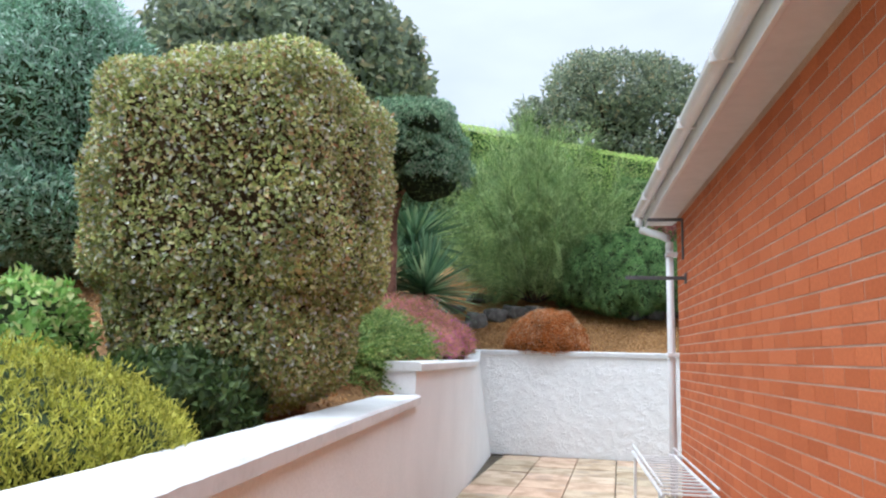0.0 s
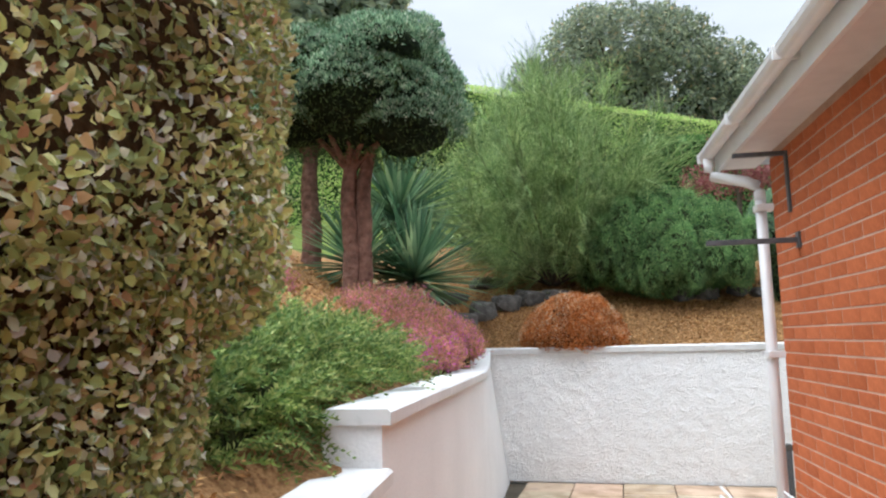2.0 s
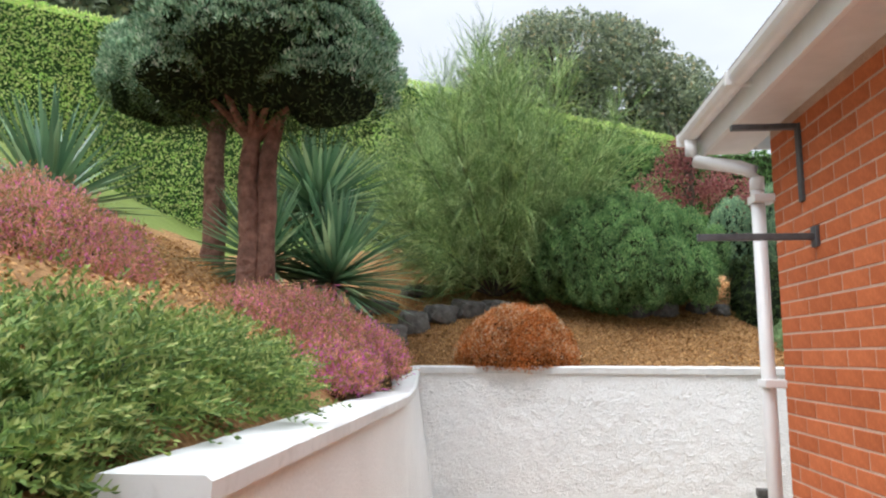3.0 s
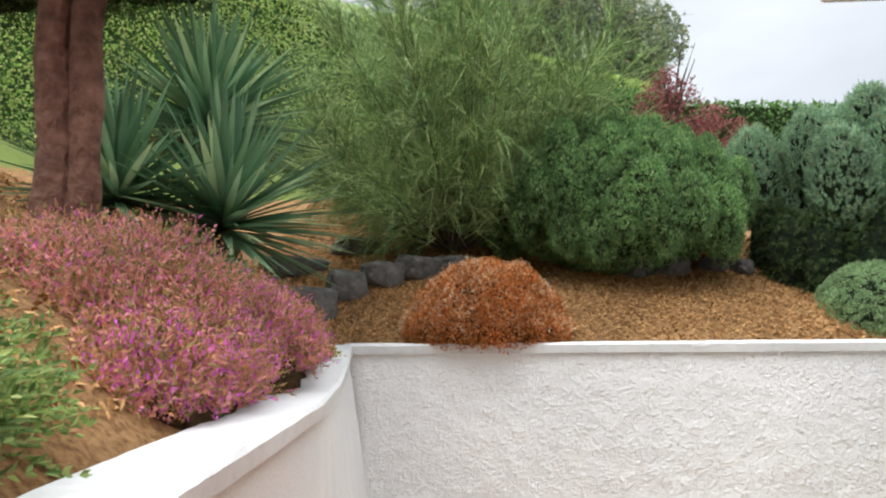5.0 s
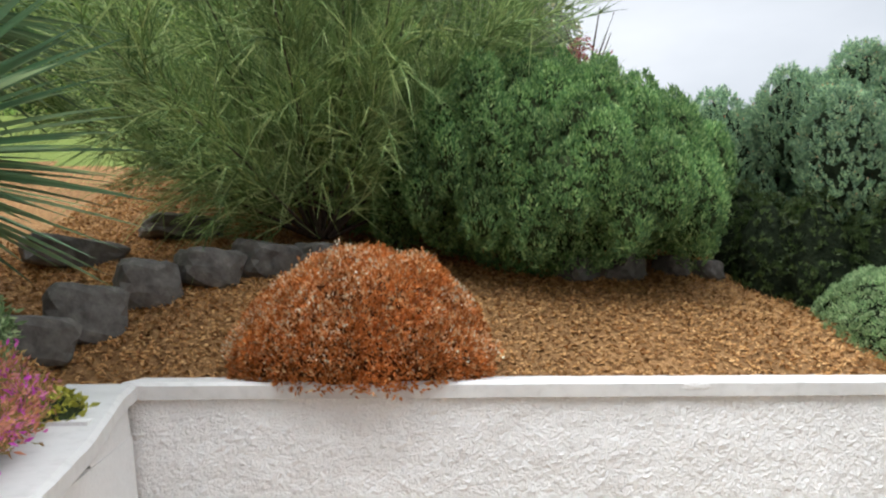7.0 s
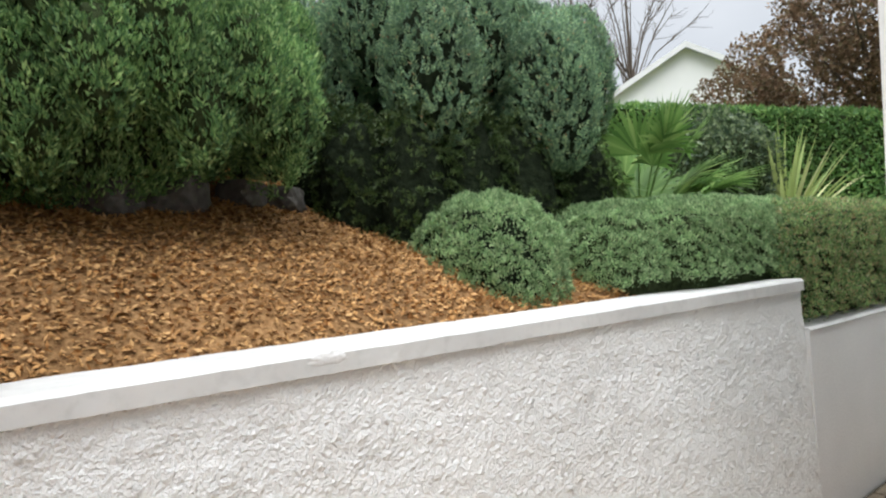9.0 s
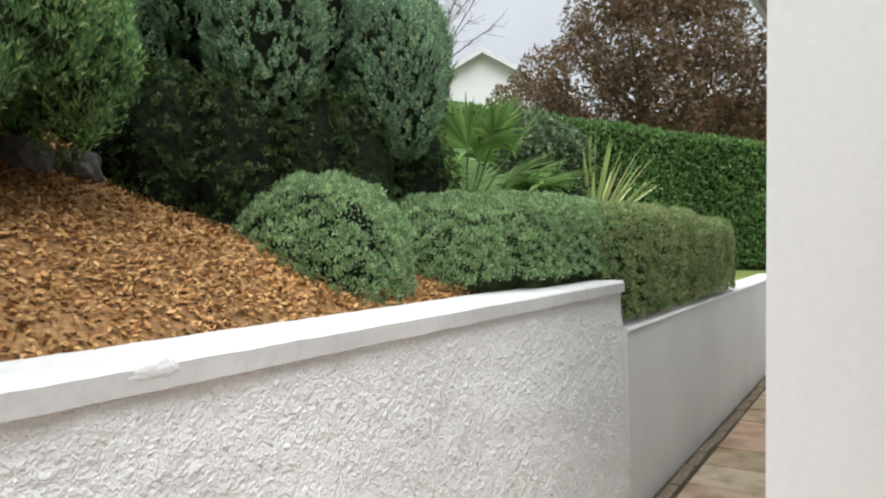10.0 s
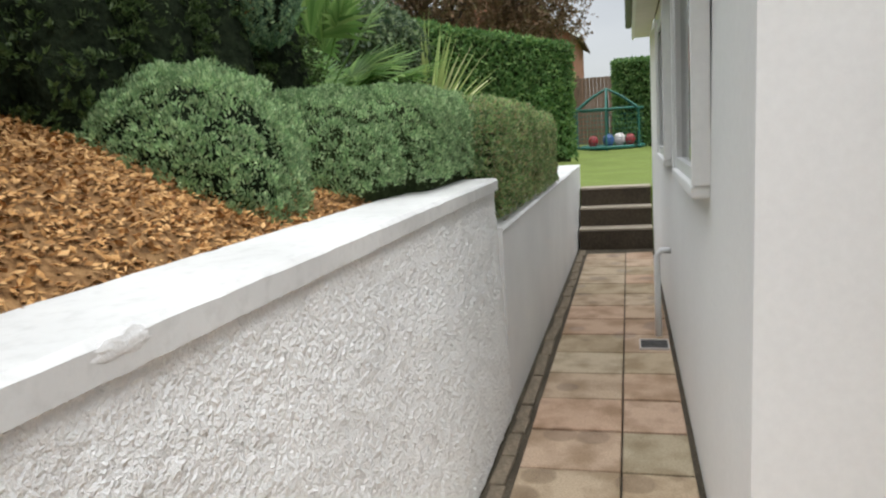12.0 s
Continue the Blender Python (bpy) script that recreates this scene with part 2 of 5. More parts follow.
M_DIRT = two_tone("damp_grit", [(0.3, (0.06, 0.05, 0.036)), (0.7, (0.17, 0.14, 0.10))], 70, 3.0, 0.45, 0.9, 0.6, 0.01)
M_STONE = two_tone("dark_stone", [(0.3, (0.07, 0.066, 0.06)), (0.6, (0.15, 0.142, 0.13)), (0.8, (0.26, 0.245, 0.22))], 18, 3.0, 0.35, 0.7, 0.7, 0.012, 0.3)
M_BARK = two_tone("red_brown_bark", [(0.3, (0.13, 0.065, 0.045)), (0.7, (0.34, 0.185, 0.135))], 16, 5.0, 0.45, 0.9, 1.0, 0.03)
M_TWIG = two_tone("grey_twig", [(0.3, (0.06, 0.045, 0.035)), (0.7, (0.14, 0.11, 0.085))], 40, 5.0, 0.3)
# Inside of the plants: the dark tone stands in for shade between leaves.
M_CORE = two_tone("shaded_inner_foliage", [(0.3, (0.02, 0.03, 0.012)), (0.7, (0.075, 0.10, 0.045))], 30, 4.0, 0.4, 0.95, 1.0, 0.03, 0.05)
# Near-black core tone: deep shade in the gaps, put into the colour.
M_COREDARK = two_tone("deep_foliage_shade", [(0.3, (0.008, 0.012, 0.007)), (0.7, (0.03, 0.042, 0.022))], 30, 4.0, 0.4, 0.95, 1.0, 0.03, 0.05)
M_CORERUSSET = two_tone("russet_inner_stems", [(0.3, (0.07, 0.028, 0.012)), (0.7, (0.22, 0.085, 0.035))], 60, 6.0, 0.4, 0.95, 1.0, 0.02, 0.05)
M_COREGREEN = two_tone("leafy_green_mass", [(0.3, (0.045, 0.09, 0.035)), (0.7, (0.13, 0.22, 0.085))], 45, 5.0, 0.35, 0.95, 1.0, 0.04, 0.05)
# Brown like the stems and leaves, darkened for the shade inside.
M_COREBROWN = two_tone("shaded_brown_foliage", [(0.3, (0.04, 0.026, 0.014)), (0.7, (0.13, 0.085, 0.045))], 30, 4.0, 0.4, 0.95, 1.0, 0.03, 0.05)
M_CHIP = leaf_material("bark_chips", [(0.0, (0.15, 0.075, 0.028)), (0.3, (0.31, 0.165, 0.062)), (0.6, (0.42, 0.24, 0.095)), (0.85, (0.50, 0.31, 0.14)), (1.0, (0.20, 0.10, 0.042))], 0.85, 0.3, 1.5, 0.0, 0.15, 1.35)
L_CLIPPED = leaf_material("olive_leaves", [(0.0, (0.05, 0.06, 0.022)), (0.3, (0.10, 0.115, 0.04)), (0.5, (0.16, 0.17, 0.06)), (0.68, (0.13, 0.075, 0.042)), (0.78, (0.18, 0.185, 0.08)), (0.93, (0.28, 0.28, 0.16)), (1.0, (0.46, 0.46, 0.34))], 0.45, 0.45, 5.0, 0.4, 0.35, 3.8)
L_JUNIPER = leaf_material("juniper_sprigs", [(0.0, (0.045, 0.085, 0.022)), (0.5, (0.10, 0.155, 0.04)), (0.85, (0.18, 0.225, 0.066)), (1.0, (0.25, 0.27, 0.10))], 0.6, 0.5, 5.0, gain=2.1)
L_YELLOWHEATH = leaf_material("yellow_green_sprigs", [(0.0, (0.12, 0.13, 0.018)), (0.5, (0.26, 0.26, 0.035)), (1.0, (0.42, 0.40, 0.08))], 0.6, 0.35, 4.0, gain=1.75)
L_BLUEGREEN = leaf_material("blue_green_sprigs", [(0.0, (0.055, 0.10, 0.065)), (0.5, (0.11, 0.185, 0.125)), (1.0, (0.21, 0.30, 0.225))], 0.6, 0.4, 3.0, gain=2.9)
L_SMALLGREEN = leaf_material("small_green_leaves", [(0.0, (0.06, 0.12, 0.025)), (0.6, (0.14, 0.23, 0.06)), (1.0, (0.28, 0.36, 0.13))], 0.5, 0.3, 5.0)
L_PINK = leaf_material("pink_heather", [(0.0, (0.09, 0.12, 0.03)), (0.3, (0.20, 0.15, 0.05)), (0.5, (0.36, 0.16, 0.11)), (0.72, (0.46, 0.17, 0.15)), (0.9, (0.48, 0.15, 0.19)), (1.0, (0.50, 0.06, 0.30))], 0.6, 0.3, 4.5, gain=2.0)
L_MAGENTA = leaf_material("magenta_heather", [(0.0, (0.10, 0.12, 0.03)), (0.25, (0.24, 0.16, 0.06)), (0.5, (0.42, 0.19, 0.11)), (0.72, (0.48, 0.19, 0.18)), (0.88, (0.52, 0.12, 0.30)), (1.0, (0.58, 0.06, 0.40))], 0.6, 0.35, 6.0, gain=1.8)
L_ORANGE = leaf_material("russet_heather", [(0.0, (0.18, 0.06, 0.015)), (0.4, (0.40, 0.135, 0.03)), (0.8, (0.56, 0.215, 0.065)), (1.0, (0.72, 0.40, 0.22))], 0.65, 0.35, 6.0, gain=1.4)
L_RUSSETTIP = leaf_material("faded_heather_tips", [(0.0, (0.44, 0.16, 0.05)), (0.6, (0.58, 0.27, 0.13)), (1.0, (0.70, 0.48, 0.36))], 0.65, 0.3, 6.0, gain=1.6)
L_PINE = leaf_material("pruned_conifer_sprigs", [(0.0, (0.035, 0.07, 0.04)), (0.5, (0.09, 0.145, 0.09)), (0.85, (0.17, 0.23, 0.145)), (1.0, (0.26, 0.32, 0.21))], 0.6, 0.5, 5.0, gain=2.9)
L_YUCCA = leaf_material("yucca_blades", [(0.0, (0.035, 0.075, 0.04)), (0.5, (0.07, 0.13, 0.07)), (0.9, (0.14, 0.21, 0.12)), (1.0, (0.25, 0.31, 0.17))], 0.4, 0.25, 2.0, 0.2, 0.5, 2.3)
L_BROOM = leaf_material("broom_stems", [(0.0, (0.03, 0.055, 0.018)), (0.5, (0.075, 0.115, 0.038)), (1.0, (0.17, 0.21, 0.085))], 0.6, 0.4, 2.5, 0.15, gain=3.7)
L_YEW = leaf_material("yew_sprigs", [(0.0, (0.025, 0.055, 0.022)), (0.5, (0.06, 0.11, 0.038)), (0.85, (0.105, 0.165, 0.06)), (1.0, (0.17, 0.225, 0.095))], 0.55, 0.45, 4.0, gain=3.1)
L_DARKCONIFER = leaf_material("dark_conifer_sprays", [(0.0, (0.03, 0.055, 0.035)), (0.5, (0.06, 0.095, 0.058)), (0.85, (0.10, 0.145, 0.08)), (0.985, (0.14, 0.185, 0.10)), (1.0, (0.16, 0.06, 0.035))], 0.6, 0.35, 3.0, gain=4.2)
L_BALL = leaf_material("grey_green_sprigs", [(0.0, (0.06, 0.10, 0.045)), (0.5, (0.11, 0.165, 0.08)), (1.0, (0.19, 0.26, 0.13))], 0.6, 0.45, 16.0, gain=3.2)
L_BOX = leaf_material("clipped_hedge_sprigs", [(0.0, (0.035, 0.06, 0.025)), (0.45, (0.08, 0.125, 0.05)), (0.74, (0.15, 0.19, 0.08)), (0.80, (0.13, 0.09, 0.05)), (0.90, (0.15, 0.11, 0.06)), (1.0, (0.25, 0.29, 0.14))], 0.6, 0.4, 7.0, gain=3.7)
# Dark evergreen leaves; also the shaded growth of the pruned crowns and conifer skirt.
L_DARKGREEN = leaf_material("dark_and_shaded_leaves", [(0.0, (0.03, 0.055, 0.015)), (0.6, (0.06, 0.10, 0.028)), (1.0, (0.12, 0.17, 0.055))], 0.5, 0.4, 6.0, gain=1.1)
L_PALM = leaf_material("fan_palm_blades", [(0.0, (0.05, 0.11, 0.025)), (0.6, (0.11, 0.20, 0.05)), (1.0, (0.22, 0.31, 0.10))], 0.45, 0.3, 2.0, gain=1.6)
L_CORDY = leaf_material("pale_striped_blades", [(0.0, (0.14, 0.20, 0.06)), (0.6, (0.28, 0.33, 0.12)), (1.0, (0.45, 0.48, 0.23))], 0.45, 0.2, 2.0, gain=1.8)
L_DARKSHRUB = leaf_material("glossy_dark_leaves", [(0.0, (0.015, 0.028, 0.015)), (0.6, (0.04, 0.06, 0.028)), (1.0, (0.12, 0.15, 0.08))], 0.4, 0.4, 2.0)
L_FARHEDGE = leaf_material("far_hedge_leaves", [(0.0, (0.09, 0.15, 0.035)), (0.5, (0.14, 0.22, 0.055)), (1.0, (0.19, 0.27, 0.08))], 0.7, 0.25, 1.6, gain=4.2)
L_DARKHEDGE = leaf_material("dark_hedge_leaves", [(0.0, (0.03, 0.065, 0.02)), (0.6, (0.06, 0.115, 0.035)), (1.0, (0.12, 0.18, 0.06))], 0.7, 0.35, 0.6)
L_FARTREE = leaf_material("grey_green_tree_leaves", [(0.0, (0.065, 0.08, 0.06)), (0.5, (0.11, 0.13, 0.085)), (0.9, (0.16, 0.175, 0.11)), (1.0, (0.22, 0.17, 0.10))], 0.7, 0.35, 0.5, gain=2.5)
L_BROWNTREE = leaf_material("autumn_brown_leaves", [(0.0, (0.06, 0.045, 0.025)), (0.5, (0.13, 0.085, 0.05)), (0.85, (0.17, 0.105, 0.065)), (1.0, (0.13, 0.12, 0.06))], 0.7, 0.35, 0.5, gain=1.7)
L_MAPLE = leaf_material("red_maple_leaves", [(0.0, (0.16, 0.05, 0.05)), (0.6, (0.28, 0.09, 0.09)), (1.0, (0.38, 0.18, 0.16))], 0.6, 0.3, 1.0, gain=1.3)


# ---- plan ----
CORNER = (-0.93, 9.07)              # foot of the white walls' inner corner
LEFT = pose(*CORNER, 0, 0, 0, 4.0)  # frame of the wall beside the walk: its face is local x = 0
BRICK = pose(1.2, 6.45, 0, 0, 0, 4.2)
TAN_L = math.tan(radians(4.0))
BACK_TOP, LOW_TOP, CAP_A, CAP_B = 1.314, 1.045, 0.967, 1.173
STEP_X, STAIR_X = 4.1, 9.87
HOUSE_X, HOUSE_Y = 2.02, 8.13


def lerp(v, pts):
    return np.interp(v, [p[0] for p in pts], [p[1] for p in pts])


def bed(x, y):
    """How far a place lies behind the back faces of the white walls."""
    dl = (CORNER[0] - 0.12 - TAN_L * (y - CORNER[1])) - 0.19 * np.clip((y - 6.9) / 2.0, 0, 1) - x
    return np.maximum(dl, y - 9.2)


def ground_z(x, y):
    x, y = np.asarray(x, float), np.asarray(y, float)
    d = bed(x, y)
    base = np.where(y < 8.6, lerp(y, [(3.6, 0.9), (4.3, 1.12), (7.5, 1.17), (8.6, 1.26)]), 1.27)
    base = np.where(x > 2.5, lerp(x, [(3.6, 1.27), (4.5, 1.0), (9.5, 0.9), (10.5, 0.72)]), base)
    rise = lerp(np.where(y < 9.0, d + 0.07, d), [(0, -0.06), (0.16, -0.02), (0.3, 0.12), (0.55, 0.33), (0.85, 0.5), (1.3, 0.70), (2, 1.0), (3.0, 1.5), (4.2, 2.25), (6, 2.75), (9, 3.0), (40, 3.3)])
    m = lerp(x, [(-0.4, 1), (0.6, 0.92), (1.5, 0.85), (2.2, 0.70), (3, 0.66), (5, 0.5), (8, 0.3), (12, 0.12), (40, 0.1)]) * np.where(x < 0, lerp(y, [(2, 0.35), (5.5, 1)]), 1.0)
    far = lerp(np.hypot(x, y - 6), [(12, 0), (30, 0.8), (200, 2)]) * lerp(x, [(6, 1), (14, 0.1)])
    z = base + rise * m + far + 0.025 * np.sin(2.1 * x + 1.3 * y) * np.sin(1.7 * y - x)
    return np.where((d < 0) & (x < STAIR_X + 0.72), np.where(y < 1.7, -0.4, -0.06), z)


def gz(x, y):
    return float(ground_z(x, y))


def axis_points(near0, near1, step, far0, far1):
    a = np.arange(near0, near1, step)
    lo = near0 - np.geomspace(0.3, near0 - far0, 14)[::-1]
    hi = near1 + np.geomspace(0.3, far1 - near1, 14)
    return np.concatenate([lo, a, hi])


def build_ground():
    xs, ys = axis_points(-6, 28, 0.1, -400, 500), axis_points(-1, 14, 0.1, -400, 500)
    X, Y = np.meshgrid(xs, ys)
    V = np.stack([X, Y, ground_z(X, Y)], -1).reshape(-1, 3)
    nx, ny = len(xs), len(ys)
    i = (np.arange(ny - 1)[:, None] * nx + np.arange(nx - 1)[None, :]).ravel()
    F = np.stack([i, i + 1, i + nx + 1, i + nx], -1)
    me = mesh_np("ground", V, [F])
    me.materials.append(M_MULCH)
    me.materials.append(M_LAWN)
    c = V[F].mean(1)
    d = bed(c[:, 0], c[:, 1])
    edge = lerp(c[:, 0], [(-4, 3.05), (-1, 3.1), (0, 3.0), (3, 3.4), (6, 2.6), (9, 1.4), (10.4, -9)]) + 0.06 * np.sin(3 * c[:, 0] + 2 * c[:, 1])
    lawn = (d > edge) | (c[:, 0] < -7) | (np.abs(c[:, 0]) > 11) | ((c[:, 0] < -3.6) & (c[:, 1] < 5))
    me.polygons.foreach_set("material_index", lawn.astype(np.int32))
    me.polygons.foreach_set("use_smooth", np.ones(len(F), dtype=bool))
    tagged(link("ground", me, None), "sloping garden ground with bark mulch and lawn", "ground", kind="structure")


build_ground()


def chips(name, x0, x1, y0, y1, count, size):
    x, y = rng.uniform(x0, x1, count), rng.uniform(y0, y1, count)
    d = bed(x, y)
    k = (d > 0.17) & (d < 2.9)
    x, y = x[k], y[k]
    n = len(x)
    P = np.stack([x, y, ground_z(x, y) + rng.uniform(0.0, 0.02, n)], -1)
    D = rng.normal(size=(n, 3)) * (1, 1, 0.5)
    D /= np.linalg.norm(D, axis=1)[:, None]
    S = np.cross(D, rng.normal(size=(n, 3)) * 0.4 + (0, 0, 1))
    S /= np.linalg.norm(S, axis=1)[:, None]
    U = np.cross(S, D)
    L, W, T = (rng.uniform(0.6, 1.6, n) * size)[:, None], (rng.uniform(0.35, 0.8, n) * size)[:, None], (rng.uniform(0.1, 0.25, n) * size)[:, None]
    V = np.stack([P - D * L * .5, P + S * W * .5, P + D * L * .5, P - S * W * .5, P + U * T], 1).reshape(-1, 3)
    b = np.arange(n)[:, None] * 5
    F = np.concatenate([b + [0, 1, 4], b + [1, 2, 4], b + [2, 3, 4], b + [3, 0, 4]])
    tagged(link(name, mesh_np(name, V, [F], flat=True), M_CHIP), "loose golden brown bark chips on the bed", "bark mulch", kind="stuff")


chips("bark_chips", -2.2, 3.0, 9.2, 12.2, 72000, 0.024)
chips("bark_chips", -4.2, -0.3, 2.6, 10.5, 24000, 0.030)


# ---- white retaining walls ----
def lumpy_face(x0, x1, z0, z1, step, y):
    """Thrown roughcast: a fine sheet whose lumps stand proud towards -y."""
    xs, zs = np.arange(x0, x1 + step, step), np.arange(z0, z1 + step, step)
    xs[-1], zs[-1] = x1, z1
    X, Z = np.meshgrid(xs, zs)
    r = np.random.default_rng(3)
    shape = (len(zs), len(xs))

    def soft(g, n):
        for _ in range(n):
            g = (g + np.roll(g, 1, 0) + np.roll(g, -1, 0) + np.roll(g, 1, 1) + np.roll(g, -1, 1)) / 5
        return g

    # thrown pebbles of two sizes over a gently uneven coat
    h = 3.9 * soft((r.random(shape) > 0.86) * r.uniform(0.3, 1.0, shape), 1) + 3.0 * soft((r.random(shape) > 0.965) * r.uniform(0.4, 1.0, shape), 2)
    broad = soft(r.random(shape), 40)
    h += 0.5 * (broad - broad.mean()) / broad.std()
    h = np.clip(h, -0.8, 2.6)
    Y = y - 0.0034 * h
    V = np.stack([X, Y, Z], -1).reshape(-1, 3)
    nx = len(xs)
    i = (np.arange(len(zs) - 1)[:, None] * nx + np.arange(nx - 1)[None, :]).ravel()
    V[:, 1] += 0.045 * V[:, 2] / 1.25
    return mesh_np("roughcast", V, [np.stack([i, i + 1, i + nx + 1, i + nx], -1)])


def coping(pts, w0, w1, t, seg=0.05, seed=1):
    """A coping stone run along points (x, z) of a line; it spans w0..w1 across; slightly uneven, with rounded edges."""
    r = np.random.default_rng(seed)
    xs = np.array([p[0] for p in pts])
    n = max(2, int((xs[-1] - xs[0]) / seg))
    x = np.linspace(xs[0], xs[-1], n)
    z = np.interp(x, xs, [p[1] for p in pts])
    prof = [(w0, -t), (w0 - 0.002, -0.012), (w0 + 0.012, 0.0), (w1 - 0.012, 0.0), (w1, -0.012), (w1, -t)]
    V = []
    for k in range(n):
        j = r.normal(size=(len(prof), 2)) * 0.0007
        V += [(x[k], a + j[q, 0], z[k] + b + j[q, 1]) for q, (a, b) in enumerate(prof)]
    m = len(prof)
    F = [(k * m + q, k * m + (q + 1) % m, (k + 1) * m + (q + 1) % m, (k + 1) * m + q) for k in range(n - 1) for q in range(m)]
    me = bpy.data.meshes.new("coping")
    me.from_pydata(V, [], F + [tuple(range(m))[::-1], tuple((n - 1) * m + q for q in range(m))])
    bm = bmesh.new()
    bm.from_mesh(me)
    bmesh.ops.recalc_face_normals(bm, faces=bm.faces)
    bm.to_mesh(me)
    bm.free()
    return me


wall_back = tagged(link("wall_back", boxed(-1.6, 9.135, -0.1, STEP_X, 9.36, BACK_TOP - 0.05), M_RENDER), "white roughcast retaining wall behind the patio", "wall", kind="structure")
part("roughcast", lumpy_face(-1.15, STEP_X, 0.0, BACK_TOP - 0.05, 0.0067, 9.075), M_ROUGHCAST, wall_back, smooth=True)
part("coping", coping([(-1.16, BACK_TOP), (STEP_X, BACK_TOP)], 9.098, 9.40, 0.062), M_CAP, wall_back, "chipped white painted coping")
part("lower_wall", boxed(STEP_X, 9.085, -0.1, 10.75, 9.36, LOW_TOP - 0.015), M_RENDER, wall_back)
part("lower_coping", coping([(STEP_X + 0.002, LOW_TOP), (10.76, LOW_TOP)], 9.078, 9.38, 0.02), M_CAP, wall_back)

def splayed(me):
    """The lower stretch of the wall turns a little towards the walk."""
    for v in me.vertices:
        v.co.x += 0.055 * max(0.0, -5.0 - v.co.y)
    return me


wall_left = tagged(link("wall_left", splayed(bm_mesh("wall_left", boxed(-0.22, -14.0, -0.4, 0, -5.0, CAP_A - 0.05))), M_RENDER), "white rendered retaining wall stepping up beside the patio", "wall", kind="structure")
wall_left.matrix_basis = LEFT
upper = bmesh.new()
for k in range(20):
    box(upper, -0.22, -5.0 + 0.2515 * k, -0.1, 0, -5.0 + 0.2515 * (k + 1), CAP_B - 0.05)
bmesh.ops.remove_doubles(upper, verts=upper.verts, dist=0.001)
upper = bm_mesh("upper_wall", upper)


def swing(me):
    """Towards the corner the wall's top leans away from the patio."""
    for v in me.vertices:
        v.co.x -= 0.085 * max(0.0, v.co.y + 2.1) * max(0.0, v.co.z) / CAP_B


turn_y = pose(0, 0, 0, 0, 0, 90)


def left_coping(name, pts, seed):
    me = coping(pts, -0.035, 0.215, 0.055, seed=seed)
    me.transform(turn_y)
    swing(me)
    splayed(me)
    return part(name, me, M_CAP, wall_left, "white painted coping")


left_coping("coping", [(-14, CAP_A), (-4.985, CAP_A)], 4)
left_coping("coping", [(-5.015, CAP_B), (-1.3, CAP_B + 0.01), (-0.75, CAP_B + 0.05), (-0.28, BACK_TOP - 0.02), (0.02, BACK_TOP - 0.002)], 5)
swing(upper)
part("upper_wall", upper, M_RENDER, wall_left)
block = bm_mesh("corner_block", boxed(-0.22, -0.62, CAP_B - 0.08, -0.003, 0.02, BACK_TOP - 0.06))
swing(block)
part("corner_block", block, M_RENDER, wall_left)

# ---- steps at the end of the side path ----
for k in range(3):
    st = thing("garden_step", (STAIR_X + 0.3 * k, 8.6, 0), "dark timber garden step with pale edge", "step", "steps up to the lawn", "structure")
    part("riser", boxed(0, -0.46, -0.05, 0.32, 0.465, 0.245 * (k + 1) - 0.03, 0.004), M_SLEEPER, st)
    part("nosing", boxed(-0.012, -0.46, 0.245 * (k + 1) - 0.028, 0.32, 0.465, 0.245 * (k + 1), 0.006), M_NOSING, st)


# ---- house ----
house = tagged(link("house_wall", boxed(0.0022, -16.0, -0.4, 0.30, 0.0, 2.535), M_MORTAR), "red brick house wall with pale mortar", "wall", kind="structure")
house.matrix_basis = BRICK
wb = boxed(HOUSE_X, 6.3, -0.1, 9.95, HOUSE_Y, 2.62)
for v in wb.verts:
    if v.co.x < 3:
        v.co += Vector((0.19 + 0.03 * (v.co.z - 1.3), -0.023 - 0.015 * (v.co.z - 1.3) if v.co.y > 7 else 0, 0))
wh = link("wall_white", wb, M_HOUSEWHITE)
tagged(wh, "smooth white painted house wall beside the path", "wall", kind="structure")
tagged(link("wall_return", boxed(1.5, 6.35, -0.1, HOUSE_X + 0.5, 6.46, 2.54), M_HOUSEWHITE), "white painted return wall", "wall", kind="structure")

eave = thing("roof_eave", BRICK @ Matrix.Translation((0, 0, -0.115)), "white plastic soffit, fascia and gutter under the roof edge", "eaves", kind="structure")
part("soffit", boxed(-0.22, -16, 2.64, 0.02, 0.42, 2.66), M_SOFFIT, eave)
part("fascia", boxed(-0.245, -16, 2.62, -0.22, 0.42, 2.80, 0.004), M_UPVC, eave)
part("end_board", boxed(-0.22, 0.40, 2.662, 0.3, 0.42, 2.79), M_UPVC, eave)
gut_prof = [(-0.245 - 0.052 + 0.052 * math.cos(a), 2.76 + 0.058 * math.sin(a)) for a in np.linspace(math.pi, 2 * math.pi, 9)]
gut_prof += [(x * 1.0 + 0.006 * (1 if x < -0.297 else -1), z + 0.006) for x, z in gut_prof[::-1]]
part("gutter", extrude_profile(gut_prof, -16, 0.45), M_UPVC, eave)
for y in np.arange(-15.5, 0.3, 1.0):
    part("gutter_bracket", boxed(-0.356, y - 0.015, 2.70, -0.24, y + 0.015, 2.768, 0.003), M_UPVC, eave)
part("gutter_stop", boxed(-0.352, 0.45, 2.70, -0.242, 0.465, 2.768, 0.004), M_UPVC, eave)
part("roof_slope", extrude_profile([(-0.29, 2.81), (-0.29, 2.84), (3.2, 4.75), (3.2, 4.70)], -16, 0.47), M_ROOF, eave)

